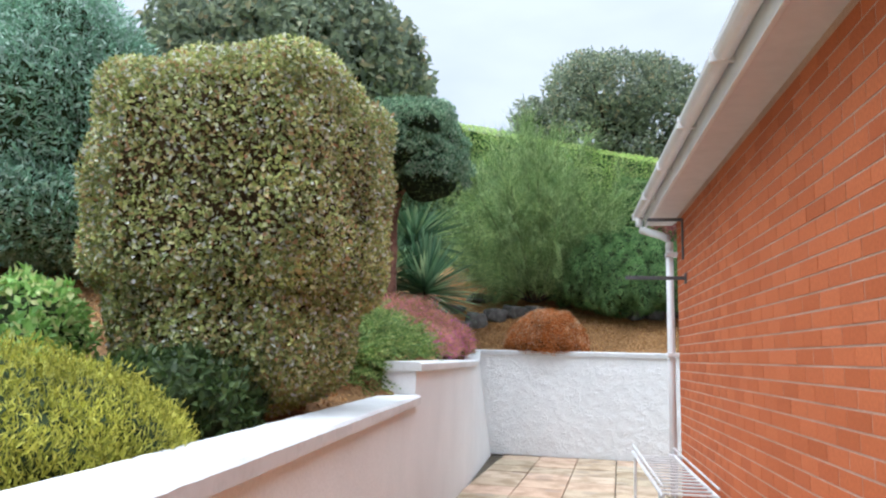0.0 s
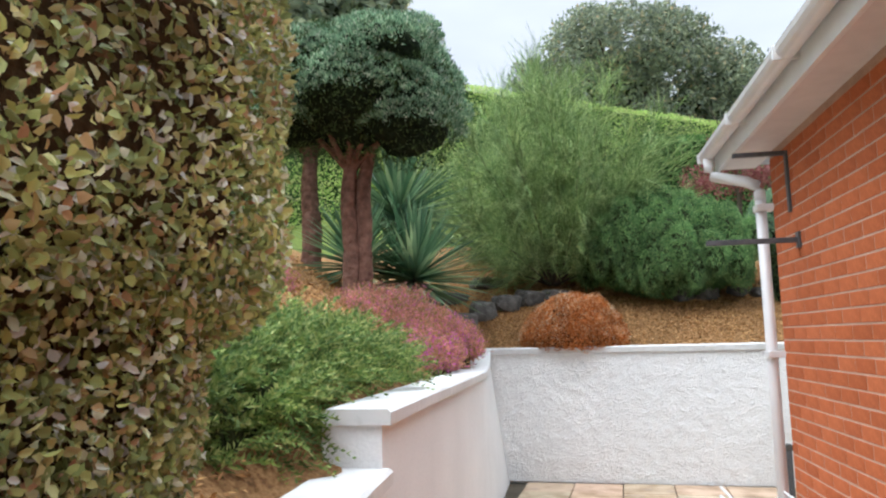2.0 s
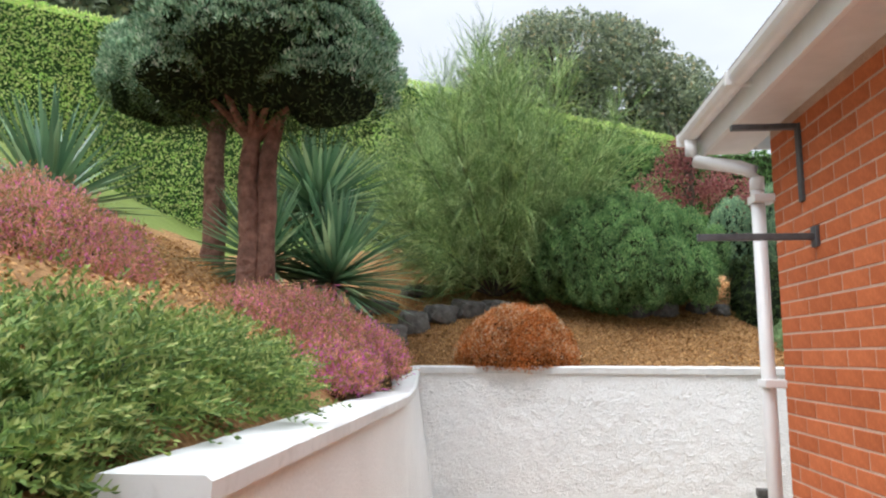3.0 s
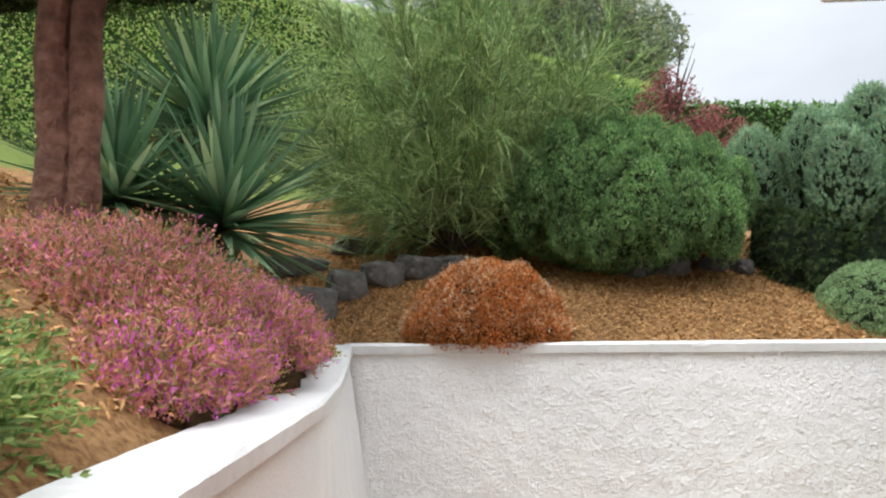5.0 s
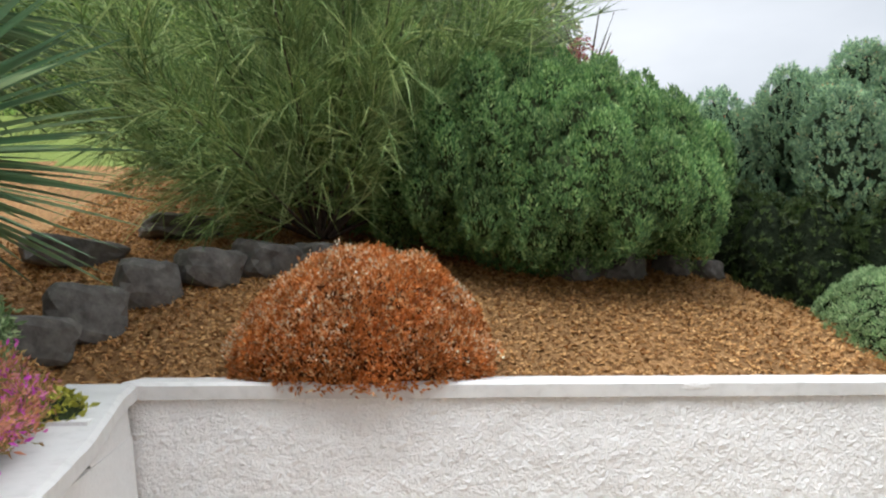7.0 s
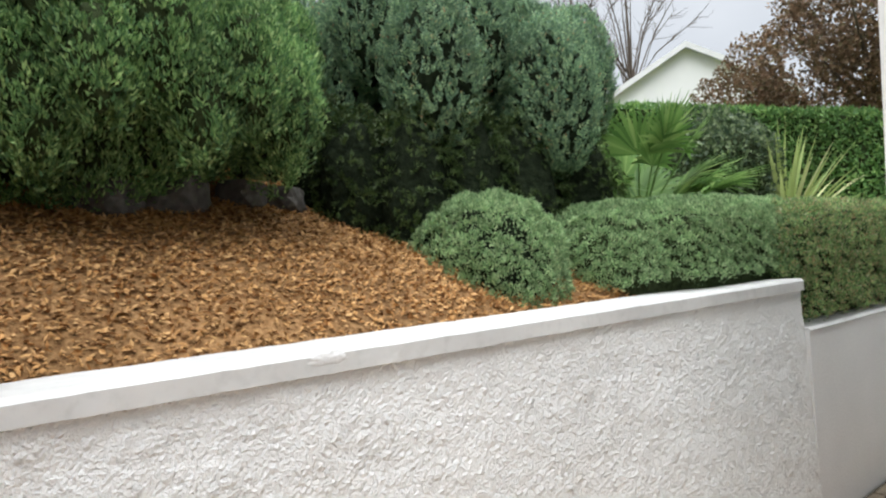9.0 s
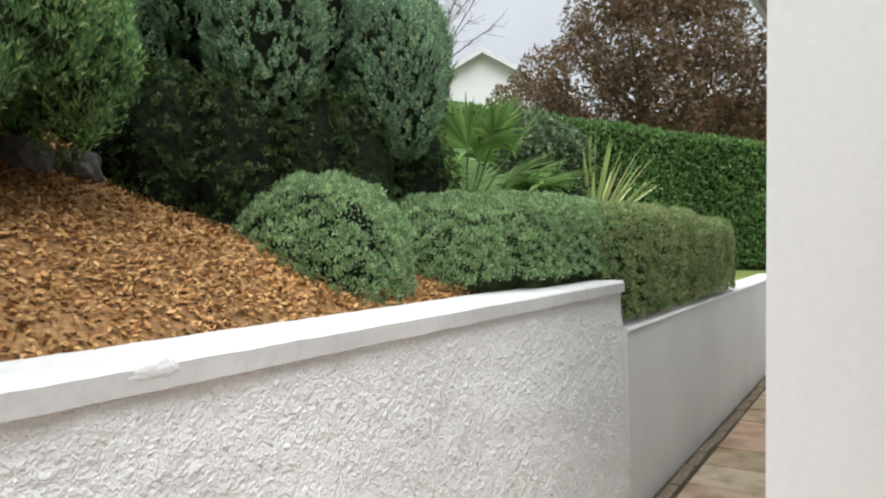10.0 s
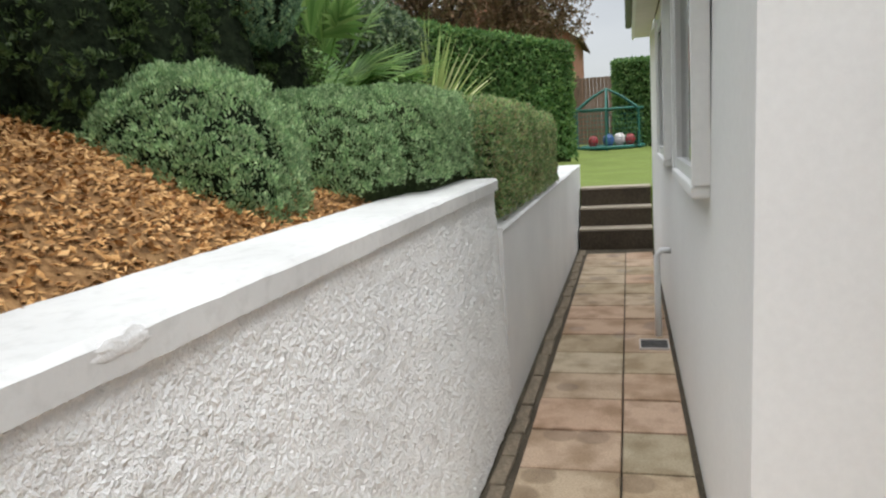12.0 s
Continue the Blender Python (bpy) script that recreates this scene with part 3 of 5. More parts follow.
pipe = thing("downpipe", BRICK @ Matrix.Translation((0, 0, -0.065)), "white plastic downpipe on the house corner", "downpipe")
part("swan_neck", tube([(-0.295, 0.36, 2.66), (-0.295, 0.36, 2.58), (-0.275, 0.34, 2.53), (-0.12, 0.12, 2.44), (-0.075, 0.06, 2.40), (-0.06, 0.05, 2.36), (-0.06, 0.05, 2.30)], 0.036, 12), M_UPVC, pipe, smooth=True)
part("pipe", tube([(-0.06, 0.05, 2.32), (-0.06, 0.05, 1.2), (-0.06, 0.05, 0.07)], 0.034, 12), M_UPVC, pipe, smooth=True)
for z in (2.25, 1.34, 0.45):
    part("pipe_clip", boxed(-0.10, -0.02, z - 0.02, 0.012, 0.09, z + 0.02, 0.006), M_UPVC, pipe)

bracket = thing("hanging_basket_bracket", BRICK @ Matrix.Translation((0, -0.47, 1.90)), "dark grey metal hanging bracket on brick wall", "bracket")
part("arm", boxed(-0.5, -0.012, 0.0, 0.0, 0.012, 0.03, 0.004), M_DARKIRON, bracket)
part("wall_plate", boxed(-0.014, -0.03, -0.03, 0.004, 0.03, 0.06, 0.003), M_DARKIRON, bracket)

weave = thing("house_eave_side", (0, 0, 0), "white fascia and soffit along the path side", "eaves", kind="structure")
part("soffit", boxed(HOUSE_X + 0.6, HOUSE_Y, 2.62, 10.0, HOUSE_Y + 0.19, 2.64), M_SOFFIT, weave)
part("fascia", boxed(HOUSE_X + 0.6, HOUSE_Y + 0.19, 2.60, 10.0, HOUSE_Y + 0.215, 2.82), M_UPVC, weave)
part("gutter", boxed(HOUSE_X + 0.6, HOUSE_Y + 0.215, 2.74, 10.02, HOUSE_Y + 0.29, 2.82, 0.02), M_DARKIRON, weave)
part("roof_slope", boxed(HOUSE_X + 0.5, 6.2, 2.83, 10.0, HOUSE_Y + 0.26, 2.87), M_ROOF, weave)


def window(x0, x1, z0, z1):
    w = thing("window_1" if x0 < 4 else "window_2", (x0, HOUSE_Y, z0), "white framed window with deep white sill", "window", "house windows", "structure")
    W, H = x1 - x0, z1 - z0
    part("window_sill", boxed(-0.04, -0.02, -0.05, W + 0.04, 0.055, 0.0, 0.012), M_HOUSEWHITE, w)
    part("pane", boxed(0.05, -0.01, 0.05, W - 0.05, 0.006, H - 0.05), M_GLASSDARK, w)
    part("window_frame", boxed(0, 0, 0.002, 0.06, 0.035, H, 0.004), M_UPVC, w)
    part("window_frame", boxed(W - 0.06, 0, 0.002, W, 0.035, H, 0.004), M_UPVC, w)
    part("window_frame", boxed(0.06, 0, 0.002, W - 0.06, 0.033, 0.06, 0.004), M_UPVC, w)
    part("window_frame", boxed(0.06, 0, H - 0.06, W - 0.06, 0.033, H, 0.004), M_UPVC, w)
    part("reveal", boxed(-0.05, -0.02, 0.0, -0.002, 0.05, H + 0.05, 0.005), M_HOUSEWHITE, w)
    part("reveal", boxed(W + 0.002, -0.02, 0.0, W + 0.05, 0.05, H + 0.05, 0.005), M_HOUSEWHITE, w)


window(3.25, 4.45, 1.30, 2.40)
window(5.6, 6.8, 1.30, 2.35)

wp = thing("waste_pipe", (5.8, HOUSE_Y, 0), "white plastic waste pipe running down to a drain", "pipe")
part("pipe", tube([(0.0, 0.0, 0.62), (0.0, 0.07, 0.62), (0.0, 0.10, 0.58), (-0.05, 0.10, 0.3), (-0.12, 0.10, 0.0)], 0.024, 10), M_UPVC, wp, smooth=True)
dr = thing("drain_grate", (5.45, 8.27, 0.0), "small metal drain grate set in the paving", "drain")
for k in range(7):
    part("bar", boxed(-0.098 + 0.03 * k, -0.09, 0.0, -0.088 + 0.03 * k, 0.09, 0.007, 0.002), M_STONE, dr)
# Flat dark plate between the bars stands in for the shaded hole below.
part("dark_plate", boxed(-0.105, -0.095, -0.01, 0.105, 0.095, 0.003), M_DARKIRON, dr)
for s in (-1, 1):
    part("rim", boxed(s * 0.11 - 0.006, -0.10, -0.01, s * 0.11 + 0.006, 0.10, 0.011), M_SOFFIT, dr)
    part("rim", boxed(-0.103, s * 0.097 - 0.004, -0.01, 0.103, s * 0.097 + 0.004, 0.011), M_SOFFIT, dr)

stay = thing("gutter_stay", BRICK @ Matrix.Translation((0, -0.36, 2.09)), "dark iron stay under the soffit", "bracket")
part("strap", boxed(-0.014, -0.022, 0.0, 0.004, 0.022, 0.36, 0.004), M_DARKIRON, stay)
part("foot", boxed(-0.30, -0.018, 0.335, -0.014, 0.018, 0.36, 0.004), M_DARKIRON, stay)
post = thing("bollard_light", (1.45, 8.0, 0.0), "short dark grey bollard light on the paving", "bollard")
part("shaft", boxed(-0.035, -0.03, 0.0, 0.035, 0.03, 0.48, 0.006), M_DARKIRON, post)
part("cap", boxed(-0.042, -0.037, 0.48, 0.042, 0.037, 0.53, 0.008), M_STONE, post)

chip_bm = bmesh.new()
cvs = bmesh.ops.create_icosphere(chip_bm, subdivisions=3, radius=1.0)["verts"]
for v in cvs:
    n = noise.noise(v.co * 2.3)
    v.co = Vector((v.co.x * 0.075 * (1 + 0.5 * n), v.co.y * 0.007, v.co.z * 0.020 * (1 - 0.6 * n)))
chip = part("chipped_patch", chip_bm, M_RENDER, wall_back, "patch of chipped paint")
chip.location = (1.06, 9.1, 1.292)


# ---- plants: tools ----
def unit(v):
    return v / np.maximum(np.linalg.norm(v, axis=-1, keepdims=True), 1e-9)


def wobble(P, freq, seed):
    """Smooth lumps between -1 and 1."""
    r = np.random.default_rng(seed)
    s = np.zeros(len(P))
    for _ in range(5):
        k = r.normal(size=3) * freq
        s += np.sin(P @ k + r.uniform(0, 6.28))
    return s / 3.2


def shell(n, lobes, lump=0.08, freq=4.0, seed=1, zmin=-9.0):
    """Points and outward normals on a union of lobes (cx, cy, cz, rx, ry, rz, squareness)."""
    r = np.random.default_rng(seed)
    Ps, Ns = [], []
    areas = np.array([(l[3] * l[4] + l[3] * l[5] + l[4] * l[5]) for l in lobes])
    for l, cnt in zip(lobes, np.maximum(8, (n * 1.3 * areas / areas.sum()).astype(int))):
        c, R, e = np.array(l[:3]), np.array(l[3:6]), (l[6] if len(l) > 6 else 2.0)
        d = unit(r.normal(size=(cnt * 2, 3)) if e < 2.5 else unit(r.uniform(-1, 1, size=(cnt * 2, 3))))
        q = (np.abs(d) ** e).sum(1) ** (-1 / e)
        u = d * q[:, None]
        g = unit(np.sign(u) * np.abs(u) ** (e - 1) / R)
        P = u * R
        P = P * (1 + lump * wobble(P / R.mean() * 1.0, freq, seed + 5))[:, None] + c
        keep = P[:, 2] > zmin
        for o in lobes:
            if o is l:
                continue
            eo = o[6] if len(o) > 6 else 2.0
            keep &= ((np.abs((P - np.array(o[:3])) / np.array(o[3:6]))) ** eo).sum(1) > 0.86
        Ps.append(P[keep][:cnt])
        Ns.append(g[keep][:cnt])
    return np.concatenate(Ps), np.concatenate(Ns)


def leaf_mesh(name, P, D, N, L, W, fold=0.25, curl=0.15, round_leaf=False):
    """One small pointed, folded leaf at each point."""
    n = len(P)
    L, W = np.broadcast_to(L, n)[:, None], np.broadcast_to(W, n)[:, None]
    D = unit(D)
    S = unit(np.cross(D, N))
    U = np.cross(S, D)
    if round_leaf:
        V = np.stack([P, P + D * L * .25 + S * W * .42 + U * W * fold, P + D * L * .65 + S * W * .42 + U * W * fold * .6, P + D * L - U * L * curl,
                      P + D * L * .65 - S * W * .42 + U * W * fold * .6, P + D * L * .25 - S * W * .42 + U * W * fold], 1).reshape(-1, 3)
        b = np.arange(n)[:, None] * 6
        return mesh_np(name, V, [np.concatenate([b + [0, 1, 2, 3], b + [0, 3, 4, 5]])])
    V = np.stack([P, P + D * L * .45 + S * W * .5 + U * W * fold, P + D * L - U * L * curl, P + D * L * .45 - S * W * .5 + U * W * fold], 1).reshape(-1, 3)
    b = np.arange(n)[:, None] * 4
    return mesh_np(name, V, [np.concatenate([b + [0, 1, 2], b + [0, 2, 3]])])


def core_mesh(lobes, scale, lump, freq, seed):
    bm = bmesh.new()
    for l in lobes:
        e = l[6] if len(l) > 6 else 2.0
        s = bmesh.ops.create_icosphere(bm, subdivisions=3 if len(lobes) > 1 else 2, radius=1.0)["verts"]
        A = unit(np.array([v.co for v in s]))
        q = (np.abs(A) ** e).sum(1) ** (-1 / e)
        u = A * q[:, None] * np.array(l[3:6])
        u = u * (scale + lump * wobble(u / np.mean(l[3:6]), freq, seed + 5))[:, None] + np.array(l[:3])
        for v, c in zip(s, u):
            v.co = c
    return bm


def sprigs(name, lobes, n, L, W, out=0.5, up=0.3, jit=0.6, depth=0.12, lump=0.08, freq=4.0, seed=1, fold=0.25, per=1, spread=0.5, zmin=-9.0, reach=0.0, nod=0.0, round_leaf=False):
    """Foliage on lobes: per leaves at each of n points, leaning outwards and upwards."""
    r = np.random.default_rng(seed + 50)
    P, N = shell(n, lobes, lump, freq, seed, zmin)
    P = P - N * (r.random(len(P)) ** 2 * depth)[:, None]
    A = unit(N * out + np.array((0, 0, up)) + r.normal(size=P.shape) * jit)
    if per > 1:
        P, N, A = np.repeat(P, per, 0), np.repeat(N, per, 0), np.repeat(A, per, 0)
        f = np.tile(np.linspace(0, 1, per), len(P) // per)[:, None]
        P = P + A * f * (reach or L * 0.9) * np.repeat(r.uniform(0.6, 1.3, len(P) // per), per)[:, None] - np.array((0, 0, nod)) * f * f
        A = unit(A + r.normal(size=P.shape) * spread)
    nn = len(P)
    return leaf_mesh(name, P, A, unit(N + r.normal(size=P.shape) * 0.5), L * r.uniform(0.6, 1.25, nn), W * r.uniform(0.6, 1.25, nn), fold, round_leaf=round_leaf)


def thinned(P, N, gap, seed):
    """Points kept at least a gap apart."""
    cells, keep = {}, []
    for i in np.random.default_rng(seed).permutation(len(P)):
        p = P[i]
        c = tuple(np.floor(p / gap).astype(int))
        near = (q for dx in (-1, 0, 1) for dy in (-1, 0, 1) for dz in (-1, 0, 1) for q in cells.get((c[0] + dx, c[1] + dy, c[2] + dz), ()))
        if all((p[0] - q[0]) ** 2 + (p[1] - q[1]) ** 2 + (p[2] - q[2]) ** 2 > gap * gap for q in near):
            cells.setdefault(c, []).append(p)
            keep.append(i)
    return P[keep], N[keep]


def tufts(name, lobes, rad, per, L, W, seed=1, up=0.4, gap=1.25, lump=0.06, freq=5.0, zmin=-9.0, under=-1.0, tall=1.0, fold=0.25, dense=9000, rise=0.7):
    """Foliage in separate rounded tufts with gaps between them, each a burst of small leaves."""
    r = np.random.default_rng(seed + 70)
    P, N = shell(dense, lobes, lump, freq, seed, zmin)
    k = N[:, 2] > under
    P, N = thinned(P[k], N[k], rad * gap, seed)
    n = len(P)
    size = np.repeat(r.uniform(0.7, 1.3, n) * rad, per)[:, None]
    A = unit(N + np.array((0, 0, up)) + r.normal(size=N.shape) * 0.2)
    P, A = np.repeat(P, per, 0), np.repeat(A, per, 0)
    U = unit(A * 0.9 + r.normal(size=P.shape) * 0.62)
    Q = P + (U * np.array((1, 1, tall)) - A * 0.3) * size * r.uniform(0.45, 1.0, len(P))[:, None]
    D = unit(U * 0.7 + A * 0.2 + np.array((0, 0, rise)) + r.normal(size=P.shape) * 0.35)
    return leaf_mesh(name, Q, D, unit(A + r.normal(size=P.shape) * 0.5), L * r.uniform(0.6, 1.25, len(P)), W * r.uniform(0.7, 1.25, len(P)), fold)


def plumes(name, lobes, n, reach, per, L, W, seed=1, lead=(0, 0, 0.3), out=0.8, jit=0.25, nod=0.06, lump=0.12, freq=5.0, zmin=-9.0, under=-1.0, depth=0.1):
    """Feathery flat sprays: leaflets in pairs along an arching stem."""
    r = np.random.default_rng(seed + 90)
    P, N = shell(n, lobes, lump, freq, seed, zmin)
    k = N[:, 2] > under
    P, N = P[k], N[k]
    n = len(P)
    P = P - N * (r.random(n) ** 2 * depth)[:, None]
    A = unit(N * out + np.array(lead) + r.normal(size=N.shape) * jit)
    S = unit(np.cross(A, N + np.array((0, 0, 0.5)) + r.normal(size=N.shape) * 0.25))
    R = r.uniform(0.6, 1.3, n) * reach
    f = np.tile(np.repeat(np.linspace(0.1, 1.0, per), 2), n)[:, None]
    sgn = np.tile(np.tile((1.0, -1.0), per), n)[:, None]
    P, A, S, N, R = (np.repeat(v, 2 * per, 0) for v in (P, A, S, N, R))
    Q = P + A * f * R[:, None] - np.array((0, 0, nod)) * f * f
    D = unit(A * 0.85 + S * sgn * 0.75 * (1.15 - 0.7 * f) - np.array((0, 0, 0.25)) * f + r.normal(size=Q.shape) * 0.16)
    return leaf_mesh(name, Q, D, unit(N + r.normal(size=Q.shape) * 0.35), L * (1.25 - 0.65 * f[:, 0]) * r.uniform(0.75, 1.2, len(Q)), W * r.uniform(0.8, 1.2, len(Q)), 0.2)


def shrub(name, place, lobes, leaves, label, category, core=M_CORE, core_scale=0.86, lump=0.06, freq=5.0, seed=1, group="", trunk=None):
    """A shrub from its lobes: an inner mass toned as inner shade, meshes of leaves with their materials, stems."""
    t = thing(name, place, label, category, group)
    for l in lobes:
        part("core_lobe", core_mesh([l], core_scale, lump, freq, seed), core, t)
    for me, mat in leaves:
        part("foliage", me, mat, t)
    stems(t, lobes, seed, trunk)
    return t


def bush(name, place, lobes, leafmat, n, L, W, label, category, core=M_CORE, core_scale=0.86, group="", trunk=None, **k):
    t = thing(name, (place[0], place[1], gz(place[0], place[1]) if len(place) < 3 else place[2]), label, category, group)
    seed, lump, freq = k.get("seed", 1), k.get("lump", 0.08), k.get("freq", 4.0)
    # Solid filler behind the leaves; its darker tone stands in for inner shade.
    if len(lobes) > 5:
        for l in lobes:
            part("core_lobe", core_mesh([l], core_scale, lump, freq, seed), core, t)
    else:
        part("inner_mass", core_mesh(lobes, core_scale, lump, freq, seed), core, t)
    part("foliage", sprigs("foliage", lobes, n, L, W, **k), leafmat, t)
    stems(t, lobes, seed, trunk)
    return t


def stems(t, lobes, seed, trunk=None):
    r = np.random.default_rng(seed)
    for j in range(4 if trunk is None else 0):
        l = lobes[j % len(lobes)]
        a = r.uniform(0, 6.28)
        part("stem", tube([(0.04 * math.cos(a), 0.04 * math.sin(a), -0.12), (0.3 * l[0] + 0.08 * math.cos(a), 0.3 * l[1] + 0.08 * math.sin(a), l[2] * 0.5), (l[0] * 0.9, l[1] * 0.9, l[2] * 0.95)], [0.022, 0.016, 0.008], 6), M_TWIG, t)
    for pts, rad in trunk or ():
        part("trunk", tube(pts, rad, 9), M_BARK, t, smooth=True)


def blades(name, n, L, W, seed, el0=5, el1=85, droop=0.25, seg=5, center=(0, 0, 0), fan=None):
    """A rosette of long tapering blades with a mid rib."""
    r = np.random.default_rng(seed)
    V, F = [], []
    for k in range(n):
        az = k * 2.39996 + r.uniform(-.3, .3)
        f = (k + 0.5) / n
        el = radians(el1 + (el0 - el1) * f ** 0.8 + r.uniform(-6, 6))
        l, w = L * r.uniform(0.8, 1.12), W * r.uniform(0.8, 1.2)
        d = np.array([math.cos(az) * math.cos(el), math.sin(az) * math.cos(el), math.sin(el)])
        s = np.array([-math.sin(az), math.cos(az), 0.0])
        p = np.array(center, float) + d * 0.02 + np.array([0, 0, 0.10 * (1 - f)])
        base = len(V)
        for q in range(seg + 1):
            t = q / seg
            ww = w * (0.55 + 0.9 * t if t < 0.4 else 0.91 * (1 - ((t - 0.4) / 0.6) ** 1.6)) * 0.5 + 0.0006
            u = np.cross(s, d) * -1
            V += [p - s * ww + u * ww * 0.45, p, p + s * ww + u * ww * 0.45]
            d = unit(d + np.array([0, 0, -droop * math.cos(el) * t / seg * 2.2]))
            p = p + d * l / seg
        for q in range(seg):
            a = base + 3 * q
            F += [(a, a + 1, a + 4, a + 3), (a + 1, a + 2, a + 5, a + 4)]
    return mesh_np(name, np.array(V), [np.array(F)])


def hedge_run(name, p0, p1, z0, z1, width, leafmat, n, L, W, label, top1=None, seed=1, core_mat=None, loose=0.6):
    """A clipped hedge along a line, its top running from z1 at p0 to top1 at p1."""
    p0, p1 = np.array(p0, float), np.array(p1, float)
    length = np.linalg.norm(p1 - p0)
    ang = math.degrees(math.atan2(*(p1 - p0)[::-1]))
    t = thing(name, pose(p0[0], p0[1], z0, 0, 0, ang), label, "hedge")
    H0, H1 = z1 - z0, (top1 if top1 is not None else z1) - z0
    r = np.random.default_rng(seed)
    bm = boxed(0.08, -width / 2 + 0.08, -0.4, length - 0.08, width / 2 - 0.08, 1.0)
    for v in bm.verts:
        if v.co.z > 0.5:
            v.co.z = (H0 + (H1 - H0) * v.co.x / length) - 0.08
    part("inner_mass", bm, core_mat or M_CORE, t)
    a = np.array([length * max(H0, H1), length * max(H0, H1), length * width, width * max(H0, H1), width * max(H0, H1)])
    face = r.choice(5, n, p=a / a.sum())
    u, v = r.random(n), r.random(n)
    x = np.where(face < 3, u * length, np.where(face == 3, 0, length))
    h = H0 + (H1 - H0) * x / length
    y = np.where(face == 0, -width / 2, np.where(face == 1, width / 2, v * width - width / 2))
    y = np.where(face > 2, u * width - width / 2, y)
    z = np.where(face == 2, h, v * h)
    N = np.array([(0, -1, 0), (0, 1, 0), (0, 0, 1), (-1, 0, 0), (1, 0, 0)], float)[face]
    P = np.stack([x, y, z], -1)
    P += N * (0.035 * wobble(P, 2.2, seed) - 0.05 * r.random(n) ** 2)[:, None]
    A = unit(N * loose * 0.8 + np.array((0, 0, 0.35)) + r.normal(size=P.shape) * 0.6)
    part("foliage", leaf_mesh("foliage", P, A, unit(N + np.array((0, 0, 1.0 - loose)) + r.normal(size=P.shape) * loose * 0.8), L * r.uniform(.6, 1.3, n), W * r.uniform(.6, 1.3, n)), leafmat, t)
    return t


def branching(height, spread, levels, seed, r0, mat, parent, n0=5, name="limb"):
    r = np.random.default_rng(seed)
    tips = []
    for k in range(n0):
        a = k * 6.283 / n0 + r.uniform(-.4, .4)
        z0 = height * r.uniform(0.25, 0.5)
        e = np.array([math.cos(a) * spread * r.uniform(.5, 1), math.sin(a) * spread * r.uniform(.5, 1), height * r.uniform(.65, 1.0)])
        mid = np.array([e[0] * .4, e[1] * .4, (z0 + e[2]) * .52])
        part(name, tube([(0, 0, z0), tuple(mid), tuple(e)], [r0, r0 * .6, r0 * .2], 6), mat, parent)
        tips.append((mid, e))
    return tips


# ---- plants: garden by the patio ----
g0 = 0.98
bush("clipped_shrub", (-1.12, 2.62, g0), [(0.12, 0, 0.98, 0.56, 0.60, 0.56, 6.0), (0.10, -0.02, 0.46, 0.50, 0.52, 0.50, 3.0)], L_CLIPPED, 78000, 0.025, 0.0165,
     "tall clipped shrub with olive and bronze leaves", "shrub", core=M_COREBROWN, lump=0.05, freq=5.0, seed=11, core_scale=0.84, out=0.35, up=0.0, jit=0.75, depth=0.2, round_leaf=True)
bush("yellow_heather", (-0.98, 1.0, 0.93), [(-0.08, 0, 0.02, 0.60, 0.85, 0.26), (0.2, 0.2, 0.0, 0.35, 0.4, 0.22), (-0.6, 0.3, 0.03, 0.5, 0.6, 0.24), (0.34, -0.95, 0.02, 0.42, 0.45, 0.2), (0.0, -0.75, 0.02, 0.5, 0.5, 0.2)], L_YELLOWHEATH, 30000, 0.025, 0.006,
     "low mound of yellow-green heather behind the coping", "heather", seed=12, up=1.0, jit=0.4, per=2, lump=0.12, zmin=-0.1)
bush("evergreen_shrub", (-0.92, 1.98, 0.92), [(0, 0, 0.08, 0.30, 0.40, 0.22), (-0.2, -0.2, 0.06, 0.3, 0.3, 0.18)], L_DARKGREEN, 5000, 0.038, 0.024, "low dark leafy evergreen at the shrub's foot", "shrub", seed=16, lump=0.15, round_leaf=True)
bush("green_shrub", (-1.62, 1.95, 0.98), [(0, 0, 0.26, 0.26, 0.26, 0.26), (0.1, -0.15, 0.18, 0.2, 0.2, 0.16)], L_SMALLGREEN, 3500, 0.045, 0.026, "small bright green leafy shrub", "shrub", seed=13, lump=0.2)
bush("blue_conifer", (-3.1, 3.65), [(0, 0, 0.95, 0.72, 0.72, 0.95), (0.1, -0.1, 0.35, 0.6, 0.6, 0.4)], L_BLUEGREEN, 16000, 0.06, 0.016, "rounded blue-green conifer on the bank", "conifer", seed=14, lump=0.12, per=2)
jun = [(0, 0, 0.0, 0.62, 0.95, 0.34), (0.06, 0.35, 0.02, 0.40, 0.6, 0.22), (0.16, -0.55, 0.06, 0.46, 0.5, 0.30), (-0.6, -0.1, 0.12, 0.6, 0.85, 0.32), (-0.8, -0.75, 0.15, 0.5, 0.5, 0.32), (-0.15, -0.95, 0.0, 0.75, 0.5, 0.28),
       (0.32, -1.06, 0.0, 0.36, 0.40, 0.26), (-0.05, -1.1, -0.12, 0.5, 0.42, 0.30), (-0.45, -1.3, -0.1, 0.5, 0.4, 0.3), (0.36, -1.26, -0.10, 0.24, 0.28, 0.28)]
spread = dict(lead=(0.1, 0.3, 0.35), out=0.6, jit=0.22, nod=0.07, lump=0.16, freq=6.0, depth=0.16)
